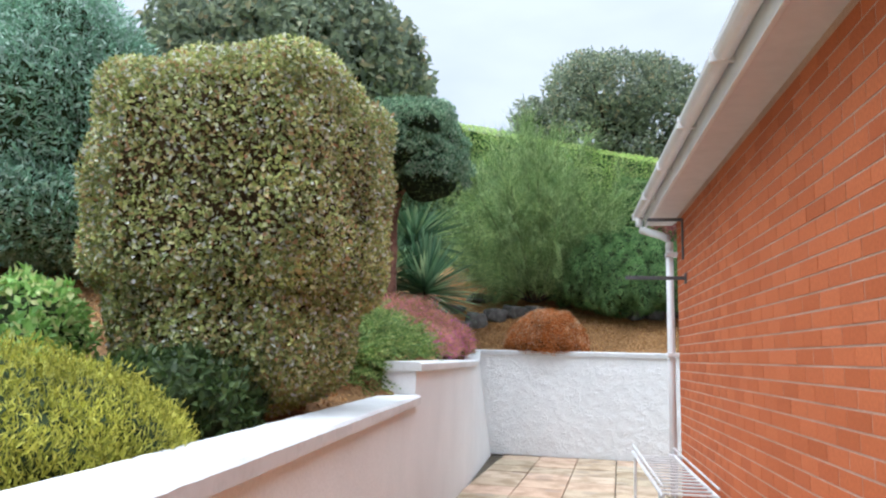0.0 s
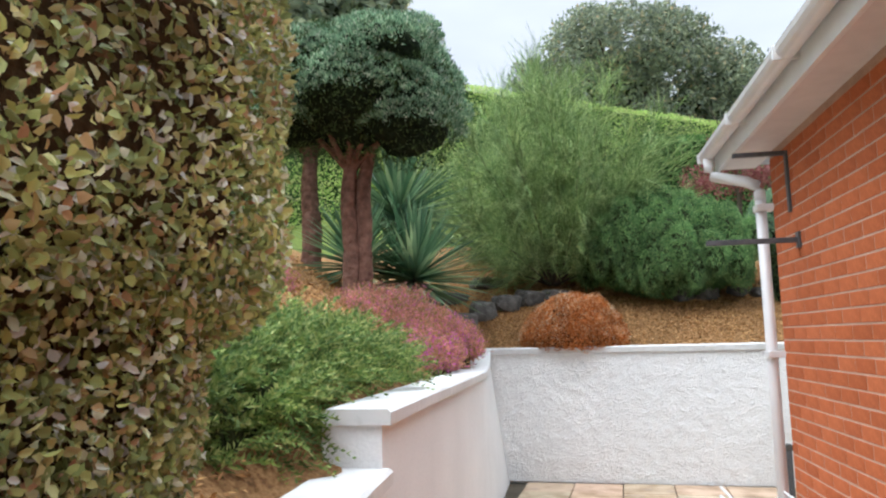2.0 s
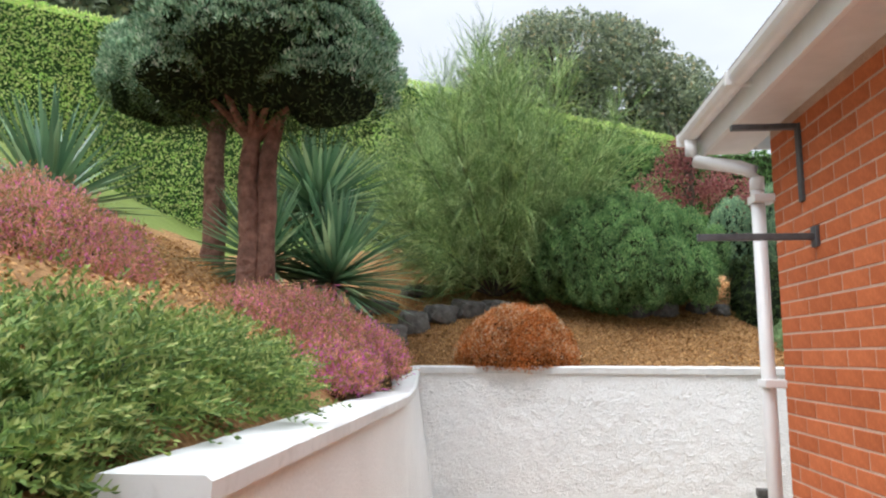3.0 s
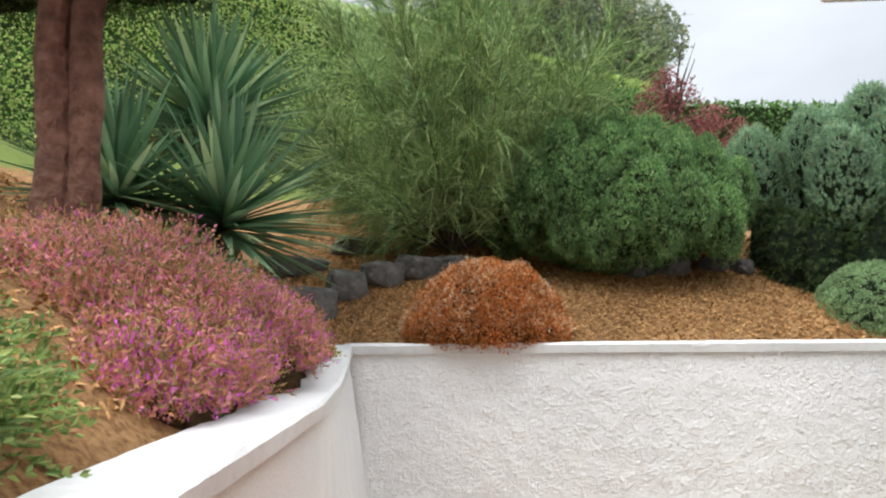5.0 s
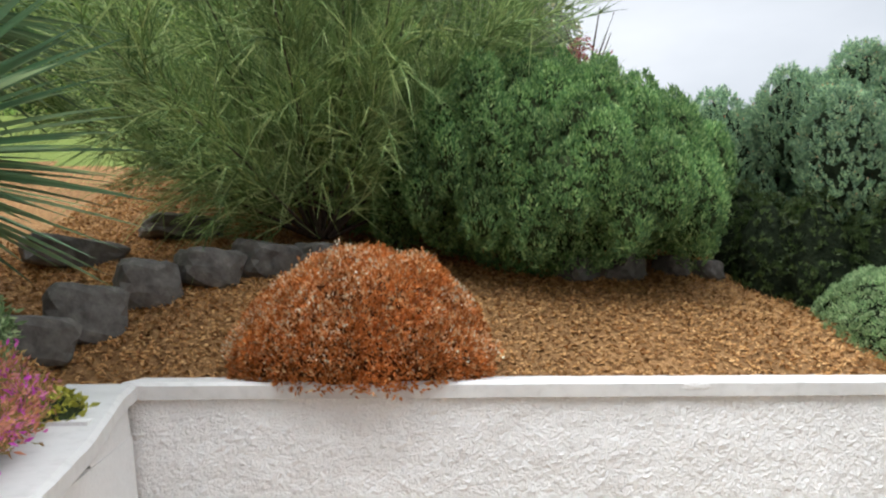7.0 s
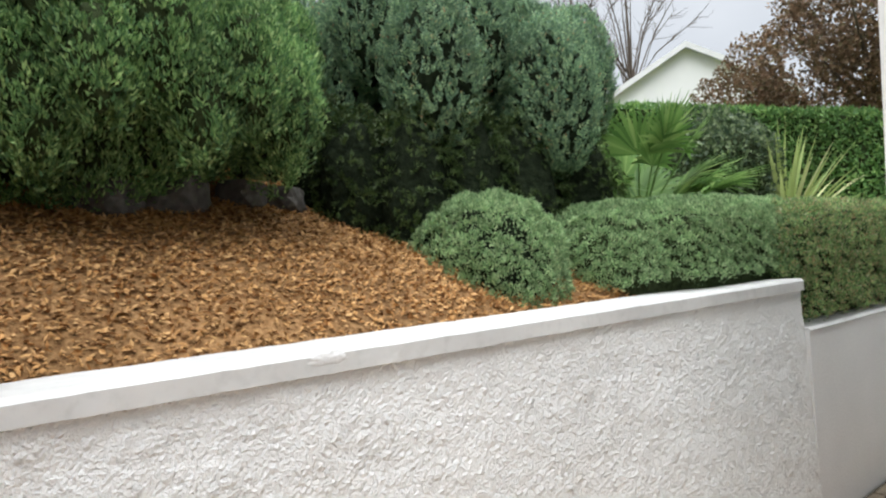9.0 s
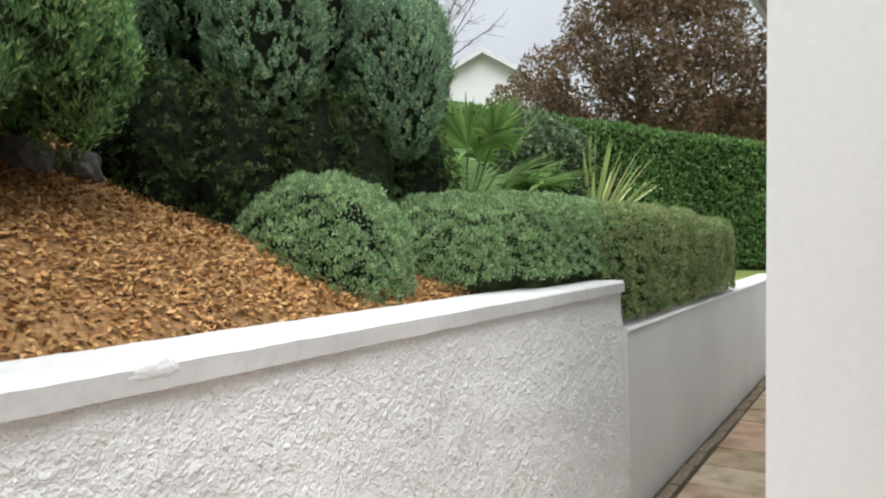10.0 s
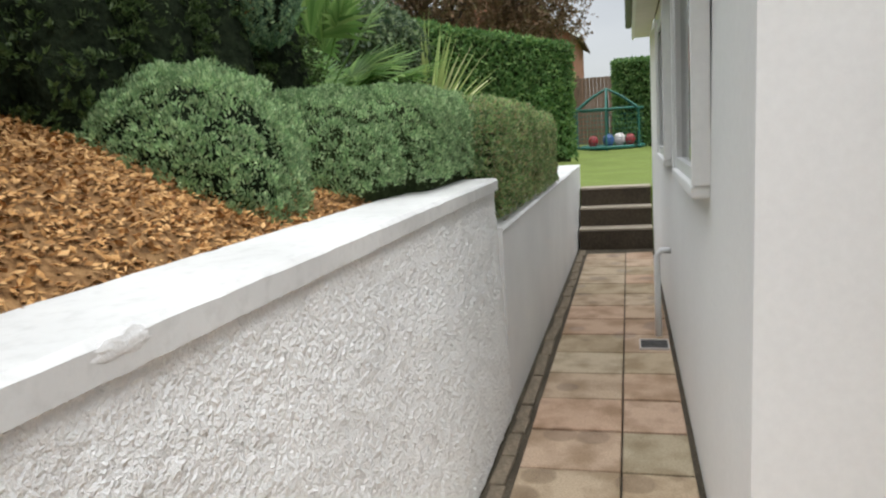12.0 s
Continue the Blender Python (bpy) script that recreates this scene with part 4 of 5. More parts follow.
shrub("juniper", (-1.5, 5.1, 1.15), jun, [(plumes("foliage", jun[:6], 6200, 0.20, 9, 0.038, 0.010, seed=15, zmin=0.05, **spread), L_JUNIPER), (plumes("foliage", jun[6:], 2600, 0.15, 9, 0.036, 0.010, seed=19, zmin=-0.26, **spread), L_JUNIPER)],
      "spreading green juniper hanging over the coping", "juniper", core_scale=0.84, lump=0.16, freq=6.0, seed=15)


def heather(x, y, z, rx, ry, h, seed, n=5000, mat=L_PINK):
    return bush("pink_heather", (x, y, z), [(0, 0, 0.05, rx, ry, h), (0.35 * rx, -0.3 * ry, 0.0, rx * .7, ry * .7, h * .75)], mat, int(n * 0.85), 0.023, 0.0085,
                "feathery pink flowering heather behind the wall", "heather", core=M_COREBROWN, group="pink heathers", seed=seed, out=0.5, up=0.9, jit=0.35, per=10, spread=0.6, reach=0.12, lump=0.18, freq=5.0, depth=0.1, zmin=0.02)


heather(-1.32, 8.02, 1.2, 0.24, 0.40, 0.12, 21, 3800, L_MAGENTA)
heather(-1.28, 7.5, 1.24, 0.36, 0.45, 0.24, 22, 5000, L_MAGENTA)
heather(-1.52, 6.85, 1.33, 0.40, 0.45, 0.35, 23)
heather(-1.22, 6.72, 1.17, 0.30, 0.46, 0.20, 29, 4000, L_MAGENTA)
heather(-2.4, 5.75, 1.65, 0.55, 0.5, 0.45, 24)
bush("green_mound", (-1.66, 8.12, 1.5), [(0, 0, 0.08, 0.26, 0.25, 0.22)], L_BALL, 2500, 0.035, 0.012, "small grey-green cushion plant beside the stones", "cushion plant", seed=25, per=2)
bush("green_mound", (-1.60, 8.66, 1.44), [(0, 0, 0.05, 0.22, 0.2, 0.17)], L_BALL, 2000, 0.035, 0.012, "small grey-green cushion plant beside the stones", "cushion plant", seed=26, per=2)
bush("stonecrop", (-1.16, 8.55, 1.24), [(0, 0, 0.02, 0.08, 0.14, 0.07)], L_YELLOWHEATH, 500, 0.03, 0.02, "yellow-green trailing stonecrop on the coping", "stonecrop", seed=27)
rus = [(0, 0, 0.10, 0.54, 0.48, 0.48), (0.0, -0.22, 0.13, 0.50, 0.26, 0.22)]
shrub("russet_heather", (-0.27, 9.52, 1.25), rus, [(tufts("foliage", rus, 0.034, 34, 0.024, 0.010, seed=28, up=0.35, gap=0.95, tall=1.4, lump=0.06, freq=7.0, zmin=0.05, rise=0.25), L_ORANGE), (tufts("foliage", rus, 0.03, 16, 0.018, 0.010, seed=30, up=0.4, gap=1.25, tall=1.8, lump=0.10, freq=7.0, zmin=0.14, rise=0.3), L_RUSSETTIP)],
      "rounded russet orange heather spilling over the coping", "heather", core=M_CORERUSSET, core_scale=0.88, lump=0.06, freq=7.0, seed=28)


def yucca(x, y, z, n, L, seed, stem=0.0):
    t = thing("yucca", (x, y, z), "yucca rosette of stiff blue-green blades", "yucca", "yuccas in the bed")
    part("foliage", blades("foliage", int(n * 1.3), L, 0.052, seed, -22, 87, 0.09, center=(0, 0, stem)), L_YUCCA, t)
    part("stem", tube([(0, 0, -0.15), (0, 0, stem + 0.1)], [0.05, 0.04], 8), M_TWIG, t)


yucca(-1.72, 8.5, 1.72, 190, 0.74, 31, 0.25)
yucca(-2.05, 9.05, 1.95, 240, 0.76, 32, 0.75)
yucca(-2.22, 8.25, 1.85, 130, 0.64, 33, 0.25)
yucca(-3.2, 6.95, 2.0, 110, 0.75, 34, 0.3)


def gnarled(pts, radii, seed):
    """A trunk with flaking, uneven bark."""
    f = np.linspace(0, len(pts) - 1, 40)
    P = np.stack([np.interp(f, range(len(pts)), [p[i] for p in pts]) for i in range(3)], -1)
    bm = tube([tuple(p) for p in P], list(np.interp(f, range(len(pts)), radii)), 18)
    for v in bm.verts:
        k = int(np.argmin(np.abs(P[:, 2] - v.co.z)))
        d = Vector((v.co.x - P[k, 0], v.co.y - P[k, 1], 0))
        q = noise.noise(Vector((v.co.x * 16 + seed, v.co.y * 16, v.co.z * 5))) * 0.16 + noise.noise(Vector((v.co.x * 50, v.co.y * 50 + seed, v.co.z * 22))) * 0.12
        v.co += d * q
    return bm


def pruned_tree(x, y, z, trunk_h, lobes, seed, n, rad, fork):
    t = thing("pruned_tree", (x, y, z), "cloud-pruned conifer with bare red-brown trunk", "tree", "pruned conifers")
    r = np.random.default_rng(seed)
    clouds = []
    for k in range(26):                   # small rounded pads over the crown
        l = lobes[k % len(lobes)]
        d = unit(r.normal(size=3) * (1, 1, 0.7) + (0, 0, 0.35))
        clouds.append((l[0] + d[0] * l[3] * .82, l[1] + d[1] * l[4] * .82, l[2] + d[2] * l[5] * .82, 0.19, 0.19, 0.13))
    part("trunk", gnarled([(0, 0, -0.2), (0.01, 0.02, trunk_h * .3), (-0.02, 0, trunk_h * .7), (0.03, 0.0, trunk_h + 0.25)], [rad * 1.25, rad, rad * .9, rad * .6], seed), M_BARK, t)
    if fork:
        part("trunk", gnarled([(0.09, 0.05, -0.2), (0.105, 0.04, trunk_h * .4), (0.10, 0.03, trunk_h * .8), (0.2, 0.05, trunk_h + 0.25)], [rad, rad * .85, rad * .8, rad * .5], seed + 3), M_BARK, t)
    for k in range(7):
        a, q = r.uniform(0, 6.28), r.uniform(.5, .95)
        l = lobes[k % len(lobes)]
        part("limb", tube([(0, 0, trunk_h * .9), (l[0] * .4, l[1] * .4, trunk_h + 0.08), (l[0] * .9 + .2 * math.cos(a), l[1] * .9 + .2 * math.sin(a), l[2])], [0.035, 0.025, 0.012], 6), M_BARK, t)
    # The near-black core stands in for shade in the crown's gaps and underside.
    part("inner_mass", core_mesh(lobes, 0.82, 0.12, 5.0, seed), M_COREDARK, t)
    part("crown", tufts("crown", lobes + clouds, 0.062, 60, 0.034, 0.0105, seed=seed, up=0.7, gap=0.95, lump=0.10, freq=6.0, under=-0.35, dense=n), L_PINE, t)
    # Second layer in darker leaves: the crown's underside shade as colour.
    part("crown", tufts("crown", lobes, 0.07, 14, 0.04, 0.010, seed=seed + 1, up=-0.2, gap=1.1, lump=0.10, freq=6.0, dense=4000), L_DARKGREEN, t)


pruned_tree(-1.85, 7.1, 1.80, 1.10, [(0.08, 0, 1.62, 0.62, 0.6, 0.56), (0.52, -0.05, 1.36, 0.38, 0.45, 0.36), (-0.40, -0.1, 1.46, 0.40, 0.45, 0.30), (0.15, -0.38, 1.55, 0.5, 0.36, 0.30), (0.35, -0.3, 1.85, 0.4, 0.35, 0.26), (-0.2, -0.3, 1.8, 0.4, 0.35, 0.28), (0.45, 0.2, 1.7, 0.4, 0.4, 0.4)], 41, 15000, 0.075, True)
pruned_tree(-2.98, 8.85, 2.12, 1.45, [(-0.15, 0, 1.95, 0.85, 0.8, 0.5), (-0.6, 0.0, 1.75, 0.5, 0.55, 0.35), (0.5, 0.1, 1.85, 0.6, 0.6, 0.4)], 42, 11000, 0.10, False)


def broom(x, y):
    t = thing("broom", (x, y, gz(x, y)), "large airy green broom with wiry stems", "broom shrub")
    r = np.random.default_rng(51)
    V, F = [], []

    def ribbon(p, d, l, w, seg, bend):
        b = len(V)
        s = unit(np.cross(d, r.normal(size=3)))
        pts = []
        for q in range(seg + 1):
            ww = w * (1 - 0.75 * q / seg)
            u = np.cross(d, s)
            V.extend([p + s * ww, p - s * ww * .5 + u * ww * .87, p - s * ww * .5 - u * ww * .87])
            pts.append((p.copy(), d.copy()))
            d = unit(d + bend + r.normal(size=3) * 0.07)
            p = p + d * l / seg
        for q in range(seg):
            for k in range(3):
                F.append((b + 3 * q + k, b + 3 * q + (k + 1) % 3, b + 3 * q + 3 + (k + 1) % 3, b + 3 * q + 3 + k))
        return pts

    limbs = []
    for k in range(52):
        az, el = r.uniform(0, 6.28), radians(r.uniform(18, 88))
        d = np.array([math.cos(az) * math.cos(el), math.sin(az) * math.cos(el), math.sin(el)])
        V.clear()
        F.clear()
        limbs.append(ribbon(np.array([0.05 * math.cos(az), 0.05 * math.sin(az), 0.05]), d, 1.25 + 1.25 * math.sin(el) ** 1.5 * r.uniform(.7, 1.1), 0.010, 7, np.array((0, 0, 0.04))))
        part("limb", mesh_np("limb", np.array(V), [np.array(F)]), M_TWIG, t)
    V.clear()
    F.clear()
    twigs = []
    for pts in limbs:
        for p, d in pts[1:]:
            for _ in range(9):
                dd = unit(d + r.normal(size=3) * 0.55 + np.array((0, 0, 0.12)))
                twigs.append(ribbon(p + r.normal(size=3) * 0.03, dd, r.uniform(.28, .52), 0.0048, 4, np.array((0, 0, 0.03))))
        for p, d in pts[2:6]:                  # long shoots that arch over and hang
            for _ in range(2):
                dd = unit(np.array((d[0] * 1.6, d[1] * 1.6, 0.25)) + r.normal(size=3) * 0.4)
                twigs.append(ribbon(p, dd, r.uniform(.4, .75), 0.0052, 6, np.array((0, 0, -0.2))))
    for pts in twigs:
        for p, d in pts[1:4]:
            for _ in range(3):
                ribbon(p, unit(d + r.normal(size=3) * 0.45), r.uniform(.12, .3), 0.0034, 1, np.zeros(3))
    part("twig_crown", mesh_np("twig_crown", np.array(V), [np.array(F)]), L_BROOM, t)


broom(-0.55, 10.55)

yr = np.random.default_rng(8)
yew_lobes = [(0, 0, 0.56, 0.76, 0.62, 0.48)]
for k in range(84):                       # many small pointed boughs sweeping up and out
    a, q = k * 2.39996, (k + 0.5) / 84
    h = 1.0 - 1.45 * q
    w = math.sqrt(max(0.05, 1.0 - h * h))
    g = yr.uniform(0.84, 1.14)
    z = yr.uniform(0.085, 0.135)
    yew_lobes.append((math.cos(a) * w * 0.85 * g, math.sin(a) * w * 0.73 * g, 0.60 + h * 0.52 * g, z, z, z * 1.9))
shrub("yew", (0.77, 10.46, 1.72), yew_lobes, [(tufts("foliage", yew_lobes, 0.042, 44, 0.026, 0.0095, seed=61, up=1.0, gap=0.95, tall=1.6, dense=30000, zmin=-0.06, rise=0.9), L_YEW)], "dense dark green spreading yew bush", "yew", core_scale=0.84, seed=61,
      trunk=[([(0.1, 0, -0.2), (0.05, 0, 0.2), (0.1, 0, 0.6)], [0.07, 0.06, 0.04]), ([(-0.1, 0.05, -0.2), (-0.25, 0.0, 0.2), (-0.4, 0, 0.5)], [0.05, 0.045, 0.03])])

con = [(0, 0, 0.35, 0.55, 0.46, 0.62)]
rr = np.random.default_rng(5)
for k in range(8):                        # upright flame-shaped lobes that lean outwards, and a ring inside
    a = k * 0.7854 + rr.uniform(-.12, .12)
    z, g = rr.uniform(-.20, .08), rr.uniform(0.86, 1.08)
    con.append((math.cos(a) * 0.76 * g, math.sin(a) * 0.62 * g, 0.36 + z, 0.19, 0.19, 0.40))
    con.append((math.cos(a) * 1.02 * g, math.sin(a) * 0.84 * g, 0.66 + z, 0.235, 0.235, 0.42))
    con.append((math.cos(a + 0.39) * 0.72 * g, math.sin(a + 0.39) * 0.58 * g, 0.86 + z * 0.5, 0.19, 0.19, 0.34))
for k in range(5):
    a = k * 1.2566 + 0.3
    con.append((math.cos(a) * 0.40, math.sin(a) * 0.32, 0.98 + 0.06 * rr.uniform(-1, 1), 0.22, 0.22, 0.38))
# Low lobes take darker leaves, which paint the shade under the overhanging lobes.
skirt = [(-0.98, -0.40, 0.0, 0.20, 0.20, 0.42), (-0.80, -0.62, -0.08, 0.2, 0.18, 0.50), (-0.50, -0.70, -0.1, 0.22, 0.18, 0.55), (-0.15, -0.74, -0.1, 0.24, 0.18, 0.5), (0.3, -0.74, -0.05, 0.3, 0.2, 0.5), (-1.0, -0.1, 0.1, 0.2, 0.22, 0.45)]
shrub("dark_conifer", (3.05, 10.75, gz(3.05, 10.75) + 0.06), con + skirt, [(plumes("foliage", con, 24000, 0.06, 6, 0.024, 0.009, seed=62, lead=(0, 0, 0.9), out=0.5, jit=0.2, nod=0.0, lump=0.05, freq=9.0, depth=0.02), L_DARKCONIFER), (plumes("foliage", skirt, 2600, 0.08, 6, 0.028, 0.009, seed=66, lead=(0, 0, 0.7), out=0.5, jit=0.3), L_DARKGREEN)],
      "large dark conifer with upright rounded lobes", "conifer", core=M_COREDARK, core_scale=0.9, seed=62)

ball = [(0, 0, 0.28, 0.33, 0.34, 0.36, 2.3)]
# Its near-black core paints the shade between the tufts.
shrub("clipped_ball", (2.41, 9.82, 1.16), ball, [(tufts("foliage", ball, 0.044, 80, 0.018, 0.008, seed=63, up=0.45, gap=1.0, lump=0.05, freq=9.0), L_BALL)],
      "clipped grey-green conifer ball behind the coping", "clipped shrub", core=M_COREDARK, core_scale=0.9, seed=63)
low = [(-2.1, 0.16, 0.36, 0.50, 0.38, 0.37, 2.6), (-1.55, 0.09, 0.34, 0.72, 0.38, 0.39, 7.0), (-0.22, 0.0, 0.32, 1.06, 0.42, 0.39, 9.0), (1.05, -0.02, 0.29, 1.0, 0.42, 0.37, 9.0)]
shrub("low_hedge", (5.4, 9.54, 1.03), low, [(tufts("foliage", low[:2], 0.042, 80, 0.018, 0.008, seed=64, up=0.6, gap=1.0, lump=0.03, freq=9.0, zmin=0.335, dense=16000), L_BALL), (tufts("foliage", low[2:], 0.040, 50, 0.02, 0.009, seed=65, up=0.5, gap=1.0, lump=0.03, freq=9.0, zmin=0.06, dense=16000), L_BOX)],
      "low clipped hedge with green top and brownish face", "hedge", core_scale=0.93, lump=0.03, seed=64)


def fan_palm(x, y, z):
    t = thing("fan_palm", (x, y, z), "bushy green fan palm with pointed leaf fans", "palm")
    r = np.random.default_rng(71)
    V, F = [], []
    for k in range(34):
        az, el = r.uniform(0, 6.28), radians(r.uniform(12, 80))
        d = np.array([math.cos(az) * math.cos(el), math.sin(az) * math.cos(el), math.sin(el)])
        st = d * r.uniform(.25, .7)
        part("stalk", tube([(0, 0, 0.05), tuple(st)], [0.009, 0.006], 5), L_PALM, t)
        s = unit(np.cross(d, (0, 0, 1.0)))
        for j in range(24):
            a = radians(-80 + 160 * j / 23)
            e = unit(d * math.cos(a) + s * math.sin(a) + np.array((0, 0, -0.1)))
            l = r.uniform(.34, .46)
            n = unit(np.cross(e, s) + 1e-3)
            w = unit(np.cross(e, n)) * 0.015
            b = len(V)
            m, tip = st + e * l * .5, st + e * l + np.array((0, 0, -0.05))
            V.extend([st, m + w, tip, m - w])
            F.append((b, b + 1, b + 2, b + 3))
    part("fronds", mesh_np("fronds", np.array(V), [np.array(F)]), L_PALM, t)


fan_palm(4.35, 10.25, 1.62)
cordy = thing("cordyline", (5.95, 9.95, 1.35), "cordyline with pale upright striped blades", "cordyline")
part("foliage", blades("foliage", 60, 0.85, 0.04, 72, 25, 86, 0.25, center=(0, 0, 0.15)), L_CORDY, cordy)
bush("dark_shrub", (5.5, 10.4), [(0, 0, 0.62, 0.55, 0.55, 0.66, 3.0)], L_DARKSHRUB, 7000, 0.045, 0.028, "rounded glossy dark evergreen shrub", "shrub", seed=73, lump=0.1)


# ---- stones ----
def stone(x, y, sx, sy, sz, seed, z=None):
    bm = bmesh.new()
    vs = bmesh.ops.create_icosphere(bm, subdivisions=3, radius=1.0)["verts"]
    A = unit(np.array([v.co for v in vs]))
    q = (np.abs(A) ** 9.0).sum(1) ** (-1 / 9.0)
    U = A * q[:, None] * (1 + 0.12 * wobble(A, 2.0, seed) + 0.05 * wobble(A, 6, seed + 1))[:, None] * np.array((sx, sy, sz))
    for v, c in zip(vs, U):
        v.co = c
    ob = link("stone", bm, M_STONE, smooth=False)
    ob.matrix_basis = pose(x, y, (gz(x, y) if z is None else z) + sz * 0.5, 9 - seed * 7 % 17, 4, 24 + seed * 17 % 22)
    tagged(ob, "grey rough edging stone on the mulch", "stone", "edging stones")


for k, (x, y, sx, sy, sz) in enumerate([(-1.60, 9.38, 0.14, 0.11, 0.10), (-1.52, 9.64, 0.16, 0.12, 0.13), (-1.30, 9.84, 0.14, 0.12, 0.12), (-1.05, 9.99, 0.15, 0.12, 0.10), (-0.80, 10.10, 0.15, 0.12, 0.10), (-0.5, 10.16, 0.15, 0.12, 0.09),
                                        (1.72, 10.45, 0.08, 0.09, 0.06), (1.50, 10.42, 0.09, 0.09, 0.06), (1.16, 10.30, 0.11, 0.10, 0.08), (0.9, 10.28, 0.11, 0.1, 0.07), (-1.80, 10.25, 0.24, 0.12, 0.08), (-1.40, 10.75, 0.22, 0.14, 0.07)]):
    stone(x, y, sx, sy, sz, k + 1)


# ---- far surroundings ----
hedge_run("tall_hedge", (-9.2, 10.9), (2.6, 20.0), 3.0, 6.5, 1.2, L_FARHEDGE, 150000, 0.05, 0.034, "tall clipped green boundary hedge", top1=6.3, seed=81, core_mat=M_COREGREEN, loose=0.25)
hedge_run("side_hedge", (-14.5, 8.0), (-9.9, 12.2), 3.2, 7.8, 1.4, L_DARKHEDGE, 20000, 0.18, 0.08, "tall dark clipped conifer hedge", seed=82)
hedge_run("far_hedge", (18.2, 9.95), (12.3, 17.6), 0.9, 3.45, 1.1, L_DARKHEDGE, 40000, 0.12, 0.06, "dark green clipped hedge at the far lawn", top1=4.7, seed=83)
hedge_run("end_hedge", (27.5, 6.0), (27.5, 8.85), 0.8, 3.75, 1.4, L_DARKHEDGE, 12000, 0.14, 0.07, "dark clipped hedge behind the trampoline", seed=84)


hedge_run("skyline_hedge", (2.8, 21.6), (12.0, 23.2), 3.4, 6.4, 1.2, L_DARKHEDGE, 16000, 0.13, 0.06, "dark hedge along the skyline beyond the lawn", seed=85)
hedge_run("dark_hedge", (0.75, 17.3), (2.9, 17.9), 3.2, 5.45, 0.8, L_DARKHEDGE, 9000, 0.09, 0.045, "dark clipped hedge at the end of the green hedge", seed=86)


def tree(name, x, y, z, lobes, leafmat, n, L, W, label, seed, rad, height, depth=0.9, core=0.0):
    t = thing(name, (x, y, z), label, "tree")
    part("trunk", tube([(0, 0, -0.5), (0.05, 0, height * .35), (0, 0.05, height * .6)], [rad, rad * .8, rad * .5], 9), M_TWIG, t)
    branching(height, max(l[3] for l in lobes), 1, seed, rad * .45, M_TWIG, t, 8)
    if core:
        part("inner_mass", core_mesh(lobes, core, 0.15, 3.0, seed), M_CORE, t)
    part("crown", sprigs("crown", lobes, n, L, W, out=0.4, up=0.2, jit=0.8, depth=depth, lump=0.2, freq=5.0, seed=seed, per=3, spread=0.9), leafmat, t)


tree("oak_tree", 0.6, 24.5, 5.0, [(0, 0, 4.4, 2.6, 2.4, 2.0), (-1.8, 0, 3.6, 1.7, 1.6, 1.4), (2.0, 0, 3.5, 1.9, 1.7, 1.5), (0.8, 0, 2.6, 2.4, 2, 1.4), (-0.9, 0, 5.6, 1.3, 1.2, 1.1), (1.3, 0, 5.3, 1.1, 1.1, 1.2), (-2.7, 0, 4.4, 0.9, 0.9, 0.8), (3.1, 0, 4.2, 1.0, 0.9, 0.9)], L_FARTREE, 15000, 0.15, 0.085, "large grey-green tree behind the hedge", 91, 0.25, 6.0, 2.0, 0.35)
tree("dark_tree", -8.2, 18.2, 3.8, [(0, 0, 4.6, 3.2, 2.5, 3.2), (-2.6, -0.5, 4.4, 2.2, 2.0, 3.0), (2.0, 0.6, 4.2, 1.6, 1.6, 2.6)], L_FARTREE, 9500, 0.28, 0.16, "tall dark evergreen tree behind the hedge", 92, 0.3, 8.0, 1.0, 0.75)
tree("maple_tree", 2.15, 14.3, 3.05, [(-0.1, 0, 1.25, 0.42, 0.42, 0.48), (-0.5, 0.1, 0.85, 0.4, 0.4, 0.36), (0.3, 0, 0.9, 0.5, 0.45, 0.36), (0.75, 0.1, 0.7, 0.4, 0.4, 0.32)], L_MAPLE, 1500, 0.05, 0.03, "small red-leaved ornamental maple tree", 93, 0.05, 2.2, 0.4)
tree("beech_tree", 23.5, 14.3, 0.3, [(0, 0, 6.2, 3.0, 3.2, 3.0), (-1.0, 2.4, 5.2, 2.2, 2.4, 2.2), (0.5, -2.3, 5.0, 2.2, 2.2, 2.0), (0, 0, 8.4, 2.4, 2.4, 1.8)], L_BROWNTREE, 13000, 0.15, 0.085, "autumn brown tree beyond the lawn", 94, 0.3, 8.5, 1.6, 0.0)


def bare_tree(x, y, z, h, seed):
    t = thing("bare_tree", (x, y, z), "bare leafless tree against the sky", "tree")
    r = np.random.default_rng(seed)
    part("trunk", tube([(0, 0, -0.5), (0.1, 0, h * .4), (0, 0, h)], [0.16, 0.1, 0.03], 7), M_TWIG, t)
    for m, e in branching(h, h * .35, 1, seed, 0.05, M_TWIG, t, 20):
        for k in range(11):
            q = m + (e - m) * r.uniform(.1, 1.0)
            d = unit(e - m + r.normal(size=3) * (1.6, 1.6, 0.9)) * r.uniform(.5, 1.3)
            part("twig", tube([tuple(q), tuple(q + d * .5 + r.normal(size=3) * .08), tuple(q + d + (0, 0, .15))], [0.016, 0.011, 0.004], 4), M_TWIG, t)


for x, y, hh, sd in ((26.0, 27.0, 9.0, 95), (29.5, 26.5, 10.0, 96), (23.5, 27.5, 8.5, 97)):
    bare_tree(x, y, 4.5, hh, sd)


